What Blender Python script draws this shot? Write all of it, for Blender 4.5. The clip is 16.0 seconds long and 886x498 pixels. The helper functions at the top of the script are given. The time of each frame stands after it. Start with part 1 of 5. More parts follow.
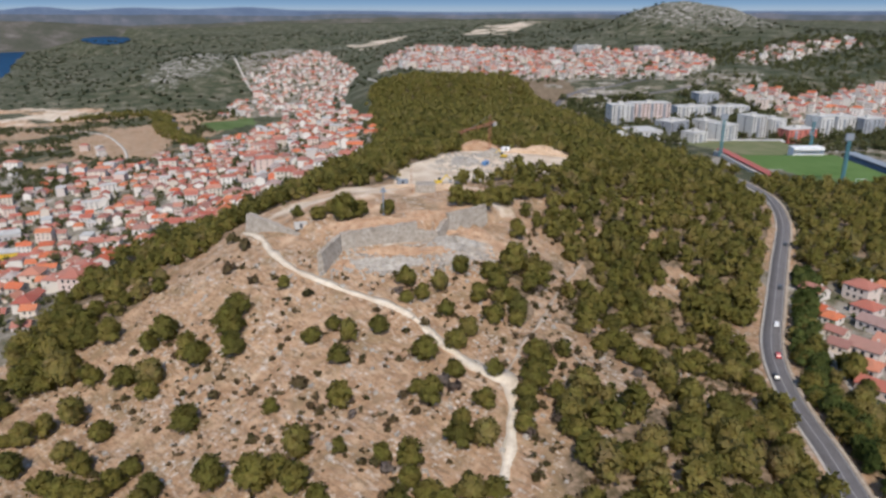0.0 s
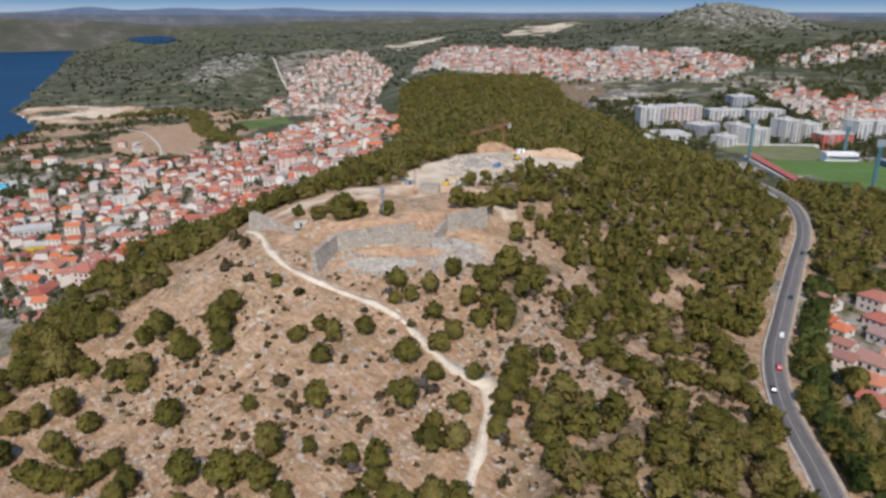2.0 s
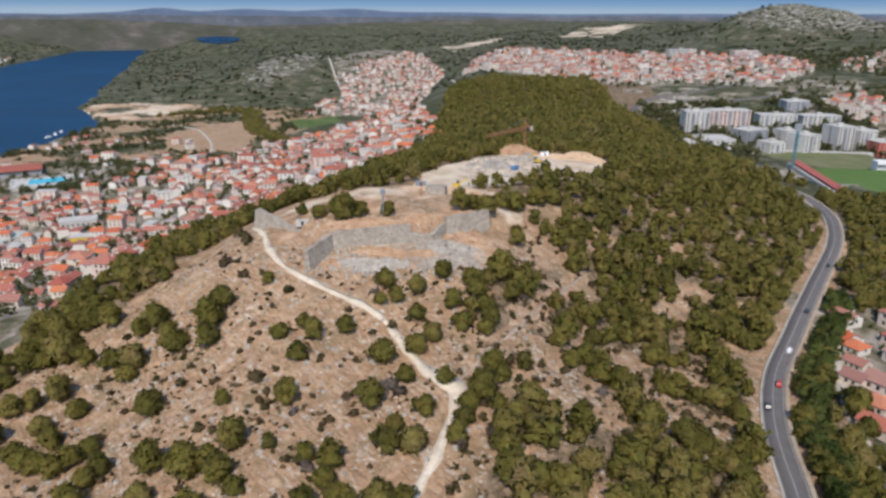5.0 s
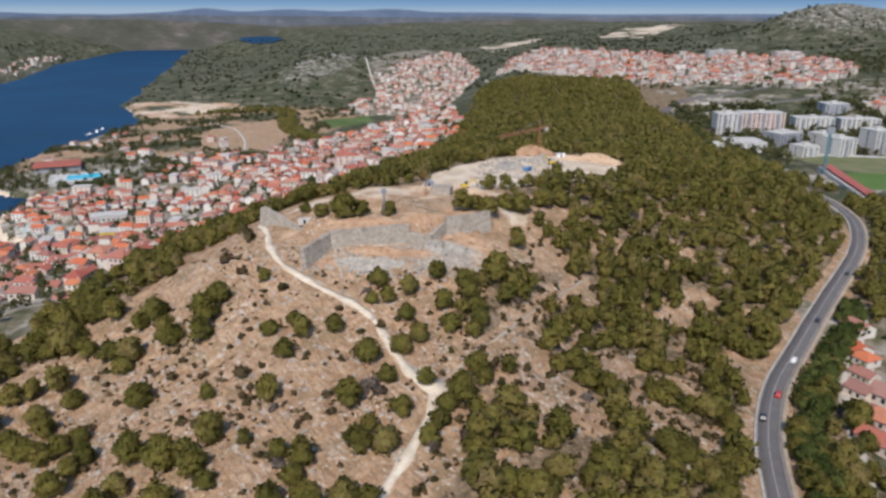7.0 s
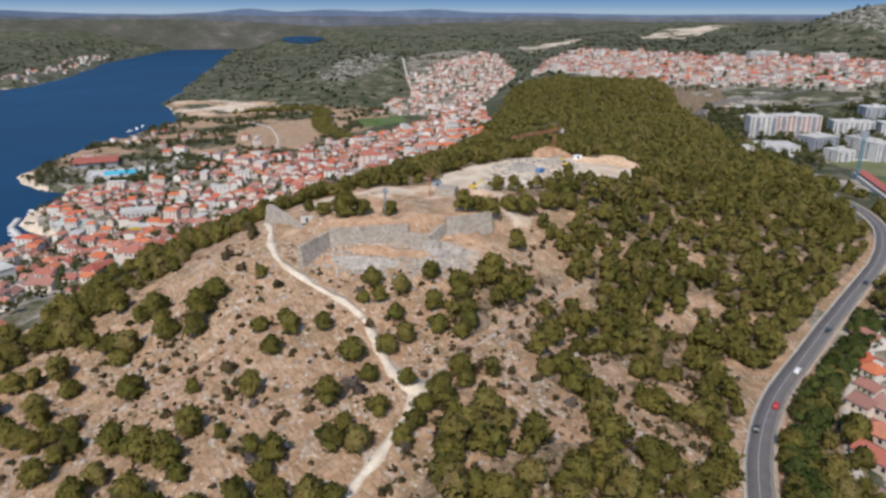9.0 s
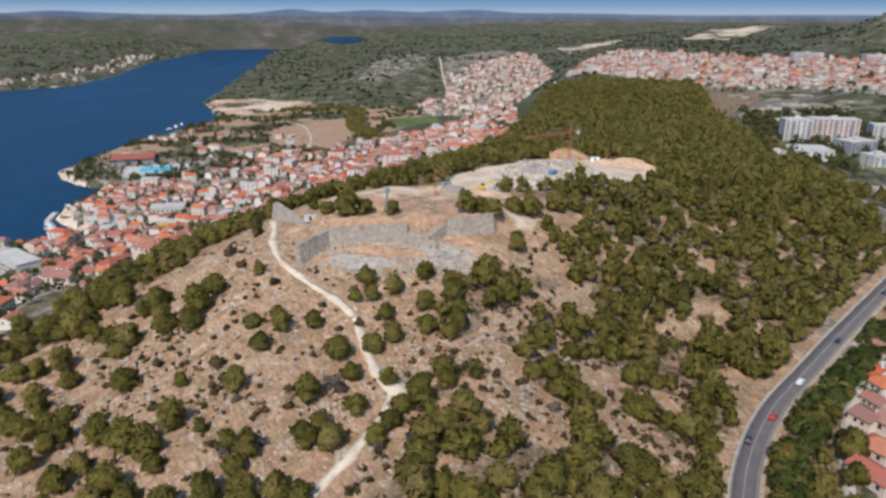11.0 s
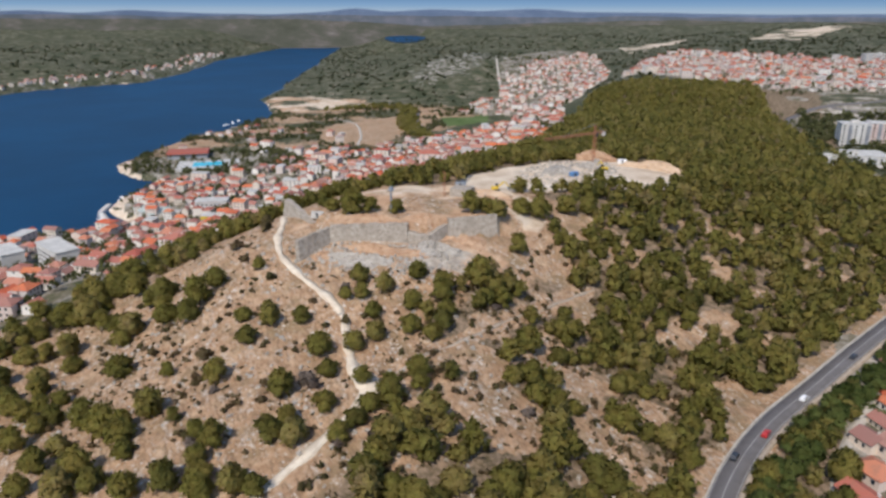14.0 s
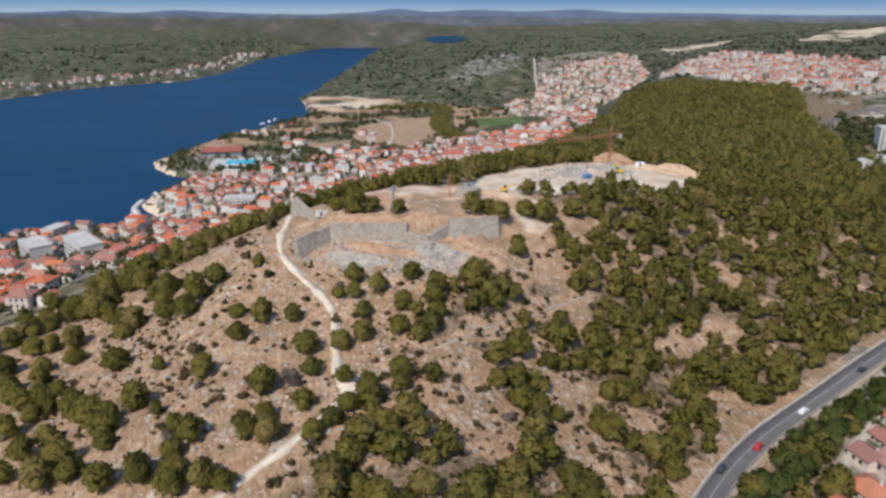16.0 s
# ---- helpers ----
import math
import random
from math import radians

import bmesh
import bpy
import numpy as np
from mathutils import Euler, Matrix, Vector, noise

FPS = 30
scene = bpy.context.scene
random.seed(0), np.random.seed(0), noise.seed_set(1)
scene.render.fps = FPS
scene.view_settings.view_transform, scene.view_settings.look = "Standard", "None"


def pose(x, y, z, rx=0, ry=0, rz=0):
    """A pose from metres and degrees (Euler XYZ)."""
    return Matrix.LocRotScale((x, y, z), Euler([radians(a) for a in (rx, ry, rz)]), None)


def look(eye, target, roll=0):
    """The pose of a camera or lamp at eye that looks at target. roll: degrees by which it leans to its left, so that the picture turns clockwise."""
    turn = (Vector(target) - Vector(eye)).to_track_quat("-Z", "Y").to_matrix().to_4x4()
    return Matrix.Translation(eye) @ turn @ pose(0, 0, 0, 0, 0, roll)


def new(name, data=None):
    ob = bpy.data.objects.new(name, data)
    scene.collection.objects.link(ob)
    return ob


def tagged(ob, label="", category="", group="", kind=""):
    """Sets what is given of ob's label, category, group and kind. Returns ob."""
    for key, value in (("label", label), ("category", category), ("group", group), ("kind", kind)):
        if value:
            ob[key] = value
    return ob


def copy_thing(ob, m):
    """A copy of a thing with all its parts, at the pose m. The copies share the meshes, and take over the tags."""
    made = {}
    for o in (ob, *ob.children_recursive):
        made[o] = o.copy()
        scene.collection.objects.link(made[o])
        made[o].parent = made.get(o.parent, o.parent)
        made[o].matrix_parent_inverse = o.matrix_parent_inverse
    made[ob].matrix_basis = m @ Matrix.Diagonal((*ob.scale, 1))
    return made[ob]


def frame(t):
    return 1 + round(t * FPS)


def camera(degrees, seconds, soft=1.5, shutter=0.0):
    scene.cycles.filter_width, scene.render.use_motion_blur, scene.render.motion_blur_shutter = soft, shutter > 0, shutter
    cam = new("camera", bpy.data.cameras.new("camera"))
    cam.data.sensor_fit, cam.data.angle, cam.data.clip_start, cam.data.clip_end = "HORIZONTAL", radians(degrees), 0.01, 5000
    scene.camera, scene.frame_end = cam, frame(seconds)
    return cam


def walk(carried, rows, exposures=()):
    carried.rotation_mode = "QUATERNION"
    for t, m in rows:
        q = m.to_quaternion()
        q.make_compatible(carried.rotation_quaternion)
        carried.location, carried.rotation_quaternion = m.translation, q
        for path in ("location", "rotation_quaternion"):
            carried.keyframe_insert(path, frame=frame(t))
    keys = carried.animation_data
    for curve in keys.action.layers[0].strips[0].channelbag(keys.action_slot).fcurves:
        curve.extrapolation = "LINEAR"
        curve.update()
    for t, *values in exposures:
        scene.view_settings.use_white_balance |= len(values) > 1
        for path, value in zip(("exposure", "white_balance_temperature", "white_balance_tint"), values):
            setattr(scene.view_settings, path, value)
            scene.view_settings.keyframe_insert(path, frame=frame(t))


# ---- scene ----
cam = camera(63.7, 16.0, 2.8)
METRES, EYE, TILT, LEAN, TURN = 125.0, 204.0, -18.6, 0.0, 0.0
ROWS = [
    (0.0, 0.0, 0.0, 0.0, 0.0, 0.0, -0.0),
    (0.5, 0.0315, 0.0013, 0.0013, 0.74, -0.01, -0.29),
    (1.0, 0.0641, 0.0034, 0.0023, 1.51, 0.0, -0.56),
    (1.5, 0.096, 0.0057, 0.0035, 2.28, 0.01, -0.86),
    (2.0, 0.128, 0.0087, 0.0049, 3.06, 0.02, -1.14),
    (2.5, 0.1591, 0.012, 0.0067, 3.82, 0.02, -1.42),
    (3.0, 0.1905, 0.0156, 0.0078, 4.56, 0.02, -1.7),
    (3.5, 0.2219, 0.0199, 0.009, 5.33, 0.01, -1.95),
    (4.0, 0.253, 0.0245, 0.0108, 6.1, 0.0, -2.21),
    (6.5, 0.4046, 0.0535, 0.0199, 9.95, -0.16, -3.47),
    (7.0, 0.4354, 0.0603, 0.0222, 10.73, -0.2, -3.72),
    (7.5, 0.4655, 0.0677, 0.0246, 11.49, -0.24, -3.98),
    (8.0, 0.4952, 0.0756, 0.0271, 12.28, -0.3, -4.25),
    (8.5, 0.5258, 0.084, 0.0296, 13.08, -0.34, -4.52),
    (9.0, 0.5555, 0.0926, 0.0324, 13.85, -0.41, -4.77),
    (11.5, 0.7021, 0.1414, 0.0477, 17.82, -0.74, -6.04),
    (12.0, 0.7308, 0.1528, 0.0512, 18.63, -0.83, -6.29),
    (12.5, 0.7593, 0.1643, 0.0548, 19.44, -0.93, -6.53),
    (13.0, 0.7879, 0.1765, 0.0588, 20.26, -1.04, -6.78),
    (13.5, 0.816, 0.1889, 0.0629, 21.07, -1.15, -7.02),
    (14.0, 0.8434, 0.2015, 0.067, 21.86, -1.26, -7.26),
    (14.5, 0.8715, 0.2153, 0.0716, 22.69, -1.36, -7.51),
    (15.0, 0.8986, 0.2288, 0.0763, 23.47, -1.46, -7.76),
    (15.5, 0.9257, 0.2425, 0.0808, 24.26, -1.56, -8.0),
    (16.0, 0.9531, 0.257, 0.0855, 25.07, -1.67, -8.26),
]
walk(cam, [(t, pose(0, 0, EYE, TILT, LEAN, TURN) @ pose(METRES * x, METRES * y, METRES * z, 90 + pitch, roll, yaw)) for t, x, y, z, yaw, pitch, roll in ROWS])

# ---- world, sun ----
SUN_AZ, SUN_EL = 2.0, 47.0
world = bpy.data.worlds.new("sky")
scene.world = world
world.use_nodes = True
wn = world.node_tree.nodes
sky = wn.new("ShaderNodeTexSky")
sky.sky_type, sky.sun_disc = "NISHITA", False
sky.sun_elevation, sky.sun_rotation = radians(SUN_EL), radians(180 - SUN_AZ)
sky.altitude, sky.air_density, sky.dust_density, sky.ozone_density = 300, 1.0, 0.2, 2.5
wn["Background"].inputs[1].default_value = 0.155
world.node_tree.links.new(sky.outputs[0], wn["Background"].inputs[0])
sun = new("sun", bpy.data.lights.new("sun", "SUN"))
sun.data.energy, sun.data.angle, sun.data.color = 3.95, radians(0.55), (1.0, 0.925, 0.83)
away = Vector((math.sin(radians(SUN_AZ)) * math.cos(radians(SUN_EL)), -math.cos(radians(SUN_AZ)) * math.cos(radians(SUN_EL)), math.sin(radians(SUN_EL))))
sun.matrix_world = look(away * 900, (0, 0, 0))


# ---- materials ----
class Nodes:
    """A short hand for node materials."""

    def __init__(self, name, rough=0.85, spec=0.3):
        self.mat = bpy.data.materials.new(name)
        self.mat.use_nodes = True
        self.tree = self.mat.node_tree
        self.bsdf = self.tree.nodes["Principled BSDF"]
        self.bsdf.inputs["Roughness"].default_value = rough
        self.bsdf.inputs["Specular IOR Level"].default_value = spec
        self.place = self.tree.nodes.new("ShaderNodeNewGeometry").outputs["Position"]

    def put(self, kind, **values):
        node = self.tree.nodes.new(kind)
        for key, value in values.items():
            self.set(node.inputs[key.replace("_", " ")], value)
        return node

    def set(self, socket, value):
        if isinstance(value, bpy.types.NodeSocket):
            self.tree.links.new(value, socket)
        elif isinstance(value, tuple) and len(value) == 3 and socket.type == "RGBA":
            socket.default_value = (*value, 1)
        else:
            socket.default_value = value

    def noise(self, scale, detail=4.0, rough=0.6, where=None):
        return self.put("ShaderNodeTexNoise", Vector=where or self.place, Scale=scale, Detail=detail, Roughness=rough).outputs[0]

    def stretch(self, scale, turn=0.0):
        node = self.tree.nodes.new("ShaderNodeMapping")
        self.set(node.inputs[0], self.place)
        node.vector_type = "TEXTURE"
        node.inputs["Scale"].default_value = scale
        node.inputs["Rotation"].default_value = (0, 0, turn)
        return node.outputs[0]

    def span(self, value, low, high, a=0.0, b=1.0):
        node = self.tree.nodes.new("ShaderNodeMapRange")
        node.interpolation_type = "SMOOTHSTEP"
        for i, v in enumerate((value, low, high, a, b)):
            self.set(node.inputs[i], v)
        return node.outputs[0]

    def mix(self, share, a, b):
        node = self.tree.nodes.new("ShaderNodeMix")
        node.data_type = "RGBA"
        self.set(node.inputs[0], share)
        self.set(node.inputs[6], a)
        self.set(node.inputs[7], b)
        return node.outputs[2]

    def math(self, how, a, b=0.0):
        node = self.tree.nodes.new("ShaderNodeMath")
        node.operation = how
        self.set(node.inputs[0], a)
        self.set(node.inputs[1], b)
        return node.outputs[0]

    def attr(self, name):
        node = self.tree.nodes.new("ShaderNodeAttribute")
        node.attribute_name = name
        return node.outputs["Fac"]

    def bump(self, height, distance, strength=0.6):
        node = self.put("ShaderNodeBump", Height=height, Distance=distance, Strength=strength)
        self.tree.links.new(node.outputs[0], self.bsdf.inputs["Normal"])

    def done(self, colour):
        self.set(self.bsdf.inputs["Base Color"], colour)
        return self.mat

    def each(self):
        return self.tree.nodes.new("ShaderNodeObjectInfo").outputs["Random"]

    def island(self):
        return self.tree.nodes.new("ShaderNodeNewGeometry").outputs["Random Per Island"]

    def ramp(self, value, *stops):
        node = self.tree.nodes.new("ShaderNodeValToRGB")
        self.set(node.inputs[0], value)
        ramp_ = node.color_ramp
        while len(ramp_.elements) < len(stops):
            ramp_.elements.new(0.5)
        for e, (at, colour) in zip(ramp_.elements, stops):
            e.position, e.color = at, (*colour, 1)
        return node.outputs[0]


def plain(name, colour, rough=0.8, scale=0.6, vary=0.25, metal=0.0):
    n = Nodes(name, rough)
    n.bsdf.inputs["Metallic"].default_value = metal
    dark = tuple(c * (1 - vary) for c in colour)
    light = tuple(min(1, c * (1 + vary)) for c in colour)
    f = n.span(n.noise(scale, 5), 0.3, 0.7)
    g = n.span(n.noise(scale * 7, 3), 0.25, 0.75)
    n.bump(n.noise(scale * 9), 0.03, 0.4)
    return n.done(n.mix(f, n.mix(g, dark, colour), n.mix(g, colour, light)))


def ground_material():
    n = Nodes("dry_ground", 0.95, 0.1)
    big, mid, fine = n.noise(0.012, 5), n.noise(0.09, 6), n.noise(0.9, 5)
    grain = n.noise(0.35, 6, 0.7)
    streak = n.noise(0.42, 5, 0.7, n.stretch((2.6, 1.0, 1.0), -0.8))
    furrow = n.noise(1.0, 5, 0.7, n.stretch((3.4, 1.0, 1.0), -0.75))
    # dry grass and earth
    grass = n.ramp(n.noise(0.22, 7, 0.7), (0.3, (0.26, 0.152, 0.086)), (0.5, (0.43, 0.272, 0.166)), (0.68, (0.56, 0.398, 0.262)))
    grass = n.mix(n.span(mid, 0.48, 0.66), grass, (0.29, 0.20, 0.115))
    stone = n.ramp(n.noise(0.7, 6, 0.7), (0.3, (0.36, 0.295, 0.24)), (0.65, (0.62, 0.53, 0.45)))
    bare = n.mix(n.math("MULTIPLY", n.span(streak, 0.53, 0.62), n.span(grain, 0.4, 0.58)), grass, stone)
    bare = n.mix(n.math("MULTIPLY", n.span(furrow, 0.49, 0.6), 0.75), bare, (0.22, 0.142, 0.086))
    rocks = n.math("MULTIPLY", n.span(n.noise(0.75, 3, 0.6), 0.58, 0.64), n.span(n.noise(0.07, 4), 0.44, 0.6))
    bare = n.mix(rocks, bare, (0.60, 0.54, 0.47))
    shrub = n.span(n.noise(0.28, 5, 0.7), 0.56, 0.64)
    bare = n.mix(n.math("MULTIPLY", shrub, 0.45), bare, (0.17, 0.115, 0.062))
    # scrub of the far slopes
    scrub = n.ramp(n.noise(0.03, 8, 0.72), (0.34, (0.032, 0.040, 0.020)), (0.5, (0.075, 0.08, 0.045)), (0.62, (0.19, 0.165, 0.12)), (0.74, (0.34, 0.29, 0.22)))
    scrub = n.mix(n.span(big, 0.55, 0.7), scrub, (0.075, 0.075, 0.045))
    rocky = n.mix(n.span(n.noise(0.07, 6, 0.8), 0.485, 0.575), (0.070, 0.070, 0.040), (0.40, 0.365, 0.325))
    floor_ = n.mix(n.span(grain, 0.4, 0.62), (0.11, 0.085, 0.05), (0.30, 0.215, 0.15))
    town = n.ramp(n.noise(0.06, 6, 0.7), (0.36, (0.07, 0.078, 0.036)), (0.46, (0.17, 0.145, 0.10)), (0.56, (0.31, 0.275, 0.23)), (0.68, (0.50, 0.46, 0.41)))
    pale = n.ramp(n.noise(0.08, 6, 0.65), (0.3, (0.45, 0.33, 0.235)), (0.5, (0.62, 0.50, 0.38)), (0.7, (0.74, 0.64, 0.52)))
    rubble = n.ramp(n.noise(0.25, 7, 0.75), (0.3, (0.26, 0.218, 0.175)), (0.5, (0.43, 0.365, 0.30)), (0.68, (0.58, 0.52, 0.44)))
    soil = n.ramp(n.noise(0.13, 6, 0.7), (0.3, (0.30, 0.165, 0.095)), (0.5, (0.50, 0.32, 0.20)), (0.7, (0.66, 0.50, 0.36)))
    lawn = n.ramp(n.noise(0.03, 5), (0.35, (0.075, 0.115, 0.035)), (0.65, (0.125, 0.165, 0.065)))
    edge = n.math("ADD", n.math("MULTIPLY", n.math("SUBTRACT", n.noise(0.12, 5), 0.5), 0.7), n.math("MULTIPLY", n.math("SUBTRACT", n.noise(0.018, 5), 0.5), 0.7))

    def zone(name):
        return n.span(n.math("ADD", n.attr(name), edge), 0.4, 0.6)

    colour = scrub
    for name, look_ in (("rocky", rocky), ("bare", bare), ("forest", floor_), ("town", town), ("soil", soil), ("pale", pale), ("rubble", rubble)):
        colour = n.mix(zone(name), colour, look_)
    colour = n.mix(n.span(n.attr("lawn"), 0.45, 0.55), colour, lawn)
    n.bump(n.math("ADD", fine, n.math("MULTIPLY", grain, 2.0)), 0.5, 0.7)
    return n.done(colour)


def leaf_material(name, *tones):
    """Leaves whose tone changes from tree to tree, a little from spray to spray, and in patches."""
    n = Nodes(name, 0.8, 0.1)
    pick = n.math("MULTIPLY", n.math("FRACT", n.math("ADD", n.each(), n.attr("tint"))), 0.7)
    pick = n.math("ADD", pick, n.math("MULTIPLY", n.island(), 0.07))
    pick = n.math("ADD", pick, n.span(n.noise(0.06, 4), 0.3, 0.7, -0.08, 0.2))
    colour = n.ramp(pick, *zip((0.0, 0.32, 0.62, 0.86, 1.0), tones))
    spray = n.noise(1.1, 5, 0.75)
    shade = n.put("ShaderNodeHueSaturation", Color=colour, Value=n.span(spray, 0.3, 0.7, 0.62, 1.36), Hue=n.span(n.noise(0.35, 3), 0.3, 0.7, 0.488, 0.512))
    colour = shade.outputs[0]
    n.bump(spray, 0.5, 0.45)
    n.set(n.bsdf.inputs["Base Color"], colour)
    thin = n.put("ShaderNodeBsdfTranslucent", Color=colour)
    both = n.tree.nodes.new("ShaderNodeMixShader")
    both.inputs[0].default_value = 0.56
    n.tree.links.new(n.bsdf.outputs[0], both.inputs[1])
    n.tree.links.new(thin.outputs[0], both.inputs[2])
    n.tree.links.new(both.outputs[0], n.tree.nodes["Material Output"].inputs["Surface"])
    return n.mat


def tile_material():
    n = Nodes("roof_tiles", 0.85, 0.2)
    pick = n.math("FRACT", n.math("ADD", n.each(), n.island()))
    colour = n.ramp(pick, (0.0, (0.50, 0.110, 0.055)), (0.16, (0.56, 0.185, 0.085)), (0.32, (0.44, 0.215, 0.160)), (0.46, (0.36, 0.090, 0.065)), (0.60, (0.36, 0.205, 0.165)), (0.74, (0.42, 0.130, 0.090)), (0.88, (0.30, 0.150, 0.125)), (1.0, (0.42, 0.37, 0.34)))
    rows_ = n.put("ShaderNodeTexWave", Vector=n.place, Scale=1.1, Distortion=2.0, Detail=2.0).outputs["Fac"]
    colour = n.mix(n.math("MULTIPLY", n.span(n.noise(0.5, 6), 0.45, 0.75), 0.5), colour, (0.24, 0.15, 0.115))
    n.bump(rows_, 0.06, 0.5)
    return n.done(colour)


def wall_material():
    n = Nodes("painted_render", 0.9, 0.15)
    pick = n.math("FRACT", n.math("ADD", n.each(), n.island()))
    colour = n.ramp(pick, (0.0, (0.63, 0.57, 0.51)), (0.3, (0.74, 0.70, 0.65)), (0.5, (0.58, 0.51, 0.43)), (0.68, (0.68, 0.59, 0.50)), (0.84, (0.62, 0.48, 0.42)), (1.0, (0.54, 0.50, 0.47)))
    colour = n.mix(n.math("MULTIPLY", n.span(n.noise(0.35, 6), 0.45, 0.8), 0.35), colour, (0.50, 0.47, 0.43))
    return n.done(colour)


def stone_material(name, a, b, c, scale=0.5):
    n = Nodes(name, 0.95, 0.1)
    colour = n.ramp(n.noise(scale, 7, 0.72), (0.3, a), (0.5, b), (0.7, c))
    colour = n.mix(n.math("MULTIPLY", n.span(n.noise(scale * 0.25, 4), 0.5, 0.7), 0.5), colour, a)
    n.bump(n.noise(scale * 4, 5), 0.15, 0.7)
    return n.done(colour)


def water_material():
    n = Nodes("sea_water", 0.5, 0.09)
    n.bump(n.noise(0.12, 5, 0.6, n.stretch((1.0, 2.0, 1.0), 0.6)), 0.4, 0.35)
    colour = n.mix(n.span(n.noise(0.004, 5), 0.35, 0.7), (0.002, 0.033, 0.085), (0.003, 0.046, 0.115))
    return n.done(colour)


def asphalt_material():
    n = Nodes("asphalt", 0.9, 0.2)
    colour = n.mix(n.span(n.noise(0.3, 5), 0.35, 0.7), (0.118, 0.108, 0.108), (0.155, 0.143, 0.142))
    return n.done(n.mix(n.span(n.noise(4.0, 3), 0.3, 0.8), colour, (0.18, 0.166, 0.164)))


GROUND = ground_material()
PINE = leaf_material("pine_needles", (0.170, 0.160, 0.047), (0.230, 0.207, 0.056), (0.292, 0.250, 0.072), (0.340, 0.275, 0.106), (0.30, 0.220, 0.143))
TUFT = leaf_material("dry_tufts", (0.16, 0.12, 0.065), (0.24, 0.18, 0.10), (0.30, 0.23, 0.14))
DEAD = leaf_material("bare_twigs", (0.20, 0.155, 0.125), (0.26, 0.205, 0.175), (0.30, 0.25, 0.22))
SHRUB = leaf_material("shrub_leaves", (0.10, 0.095, 0.04), (0.17, 0.14, 0.065), (0.20, 0.145, 0.08))
GARDEN = leaf_material("garden_leaves", (0.070, 0.078, 0.030), (0.115, 0.122, 0.048), (0.165, 0.162, 0.072))
GREEN = leaf_material("green_leaves", (0.065, 0.090, 0.024), (0.115, 0.145, 0.042), (0.165, 0.195, 0.060))
BARK = plain("bark", (0.13, 0.095, 0.07), 0.95, 1.5)
TILES = tile_material()
RENDER_WALL = wall_material()
GLASS_DARK = plain("dark_window", (0.035, 0.04, 0.05), 0.25, 0.4)
CONCRETE = plain("concrete", (0.50, 0.48, 0.45), 0.9, 0.15)
WHITE = plain("white_paint", (0.78, 0.77, 0.75), 0.7, 0.4, 0.12)
WATER = water_material()
ASPHALT = asphalt_material()
GRAVEL = stone_material("pale_gravel", (0.50, 0.40, 0.30), (0.66, 0.56, 0.44), (0.75, 0.67, 0.55), 0.4)


# ---- lie of the land ----
def ramp(v, a, b):
    s = np.clip((v - a) / (b - a), 0, 1)
    return s * s * (3 - 2 * s)


def bell(x, y, cx, cy, sx, sy):
    return np.exp(-((x - cx) / sx) ** 2 - ((y - cy) / sy) ** 2)


def soft_line(v, at, values, soft):
    return sum(np.interp(v + k * soft, at, values) for k in (-1.0, -0.4, 0.4, 1.0)) / 4


def ripple(x, y, size, seed=0.0):
    """Rolling ground: a few crossed waves, about -1 to 1."""
    x, y = x / size + seed * 7.31, y / size - seed * 3.77
    return (np.sin(x * 1.7 + 1.3 * np.sin(y * 1.1)) + np.sin(y * 2.1 + 1.7 * np.sin(x * 0.9 + 2.0))
            + 0.6 * np.sin(x * 3.9 - y * 3.1) + 0.5 * np.sin(y * 5.3 + x * 2.3)) / 3.1


COAST_Y = (-5000, -1000, 300, 440, 505, 528, 552, 566, 625, 672, 686, 693, 712, 740, 800, 980, 1190, 1240, 1364, 1450, 1680, 2470, 3510, 4130, 5200)
COAST_X = (-1500, -900, -600, -518, -452, -425, -500, -520, -548, -552, -566, -612, -656, -690, -714, -764, -768, -790, -900, -979, -1086, -1479, -2004, -2310, -2900)
WEST_Y = (-5000, 900, 1100, 1385, 1470, 1668, 2000, 2535, 4017, 4150, 4300, 5200)
WEST_X = (-3200, -1700, -1590, -1641, -1619, -1541, -1690, -1990, -2551, -2330, -1900, -1500)
CREST_Y = (-100, 60, 150, 184, 215, 240, 262, 340, 420, 500, 600, 880, 1000, 1150)
CREST_X = (30, 25, 12, 12, -2, -12, -18, -5, 30, 35, 25, 40, 60, 60)
CREST_Z = (70, 84, 101, 104, 109, 116, 121, 122, 120, 113, 101, 89, 85, 83)


def shore(x, y):
    """Metres inland from the nearer shore; below 0 in the channel."""
    ragged = 5 * ripple(x, y, 40, 3) + 12 * ripple(x, y, 130, 6) * ramp(np.abs(y - 640), 160, 420)
    return np.maximum(x - np.interp(y, COAST_Y, COAST_X), np.interp(y, WEST_Y, WEST_X) - x) + ragged


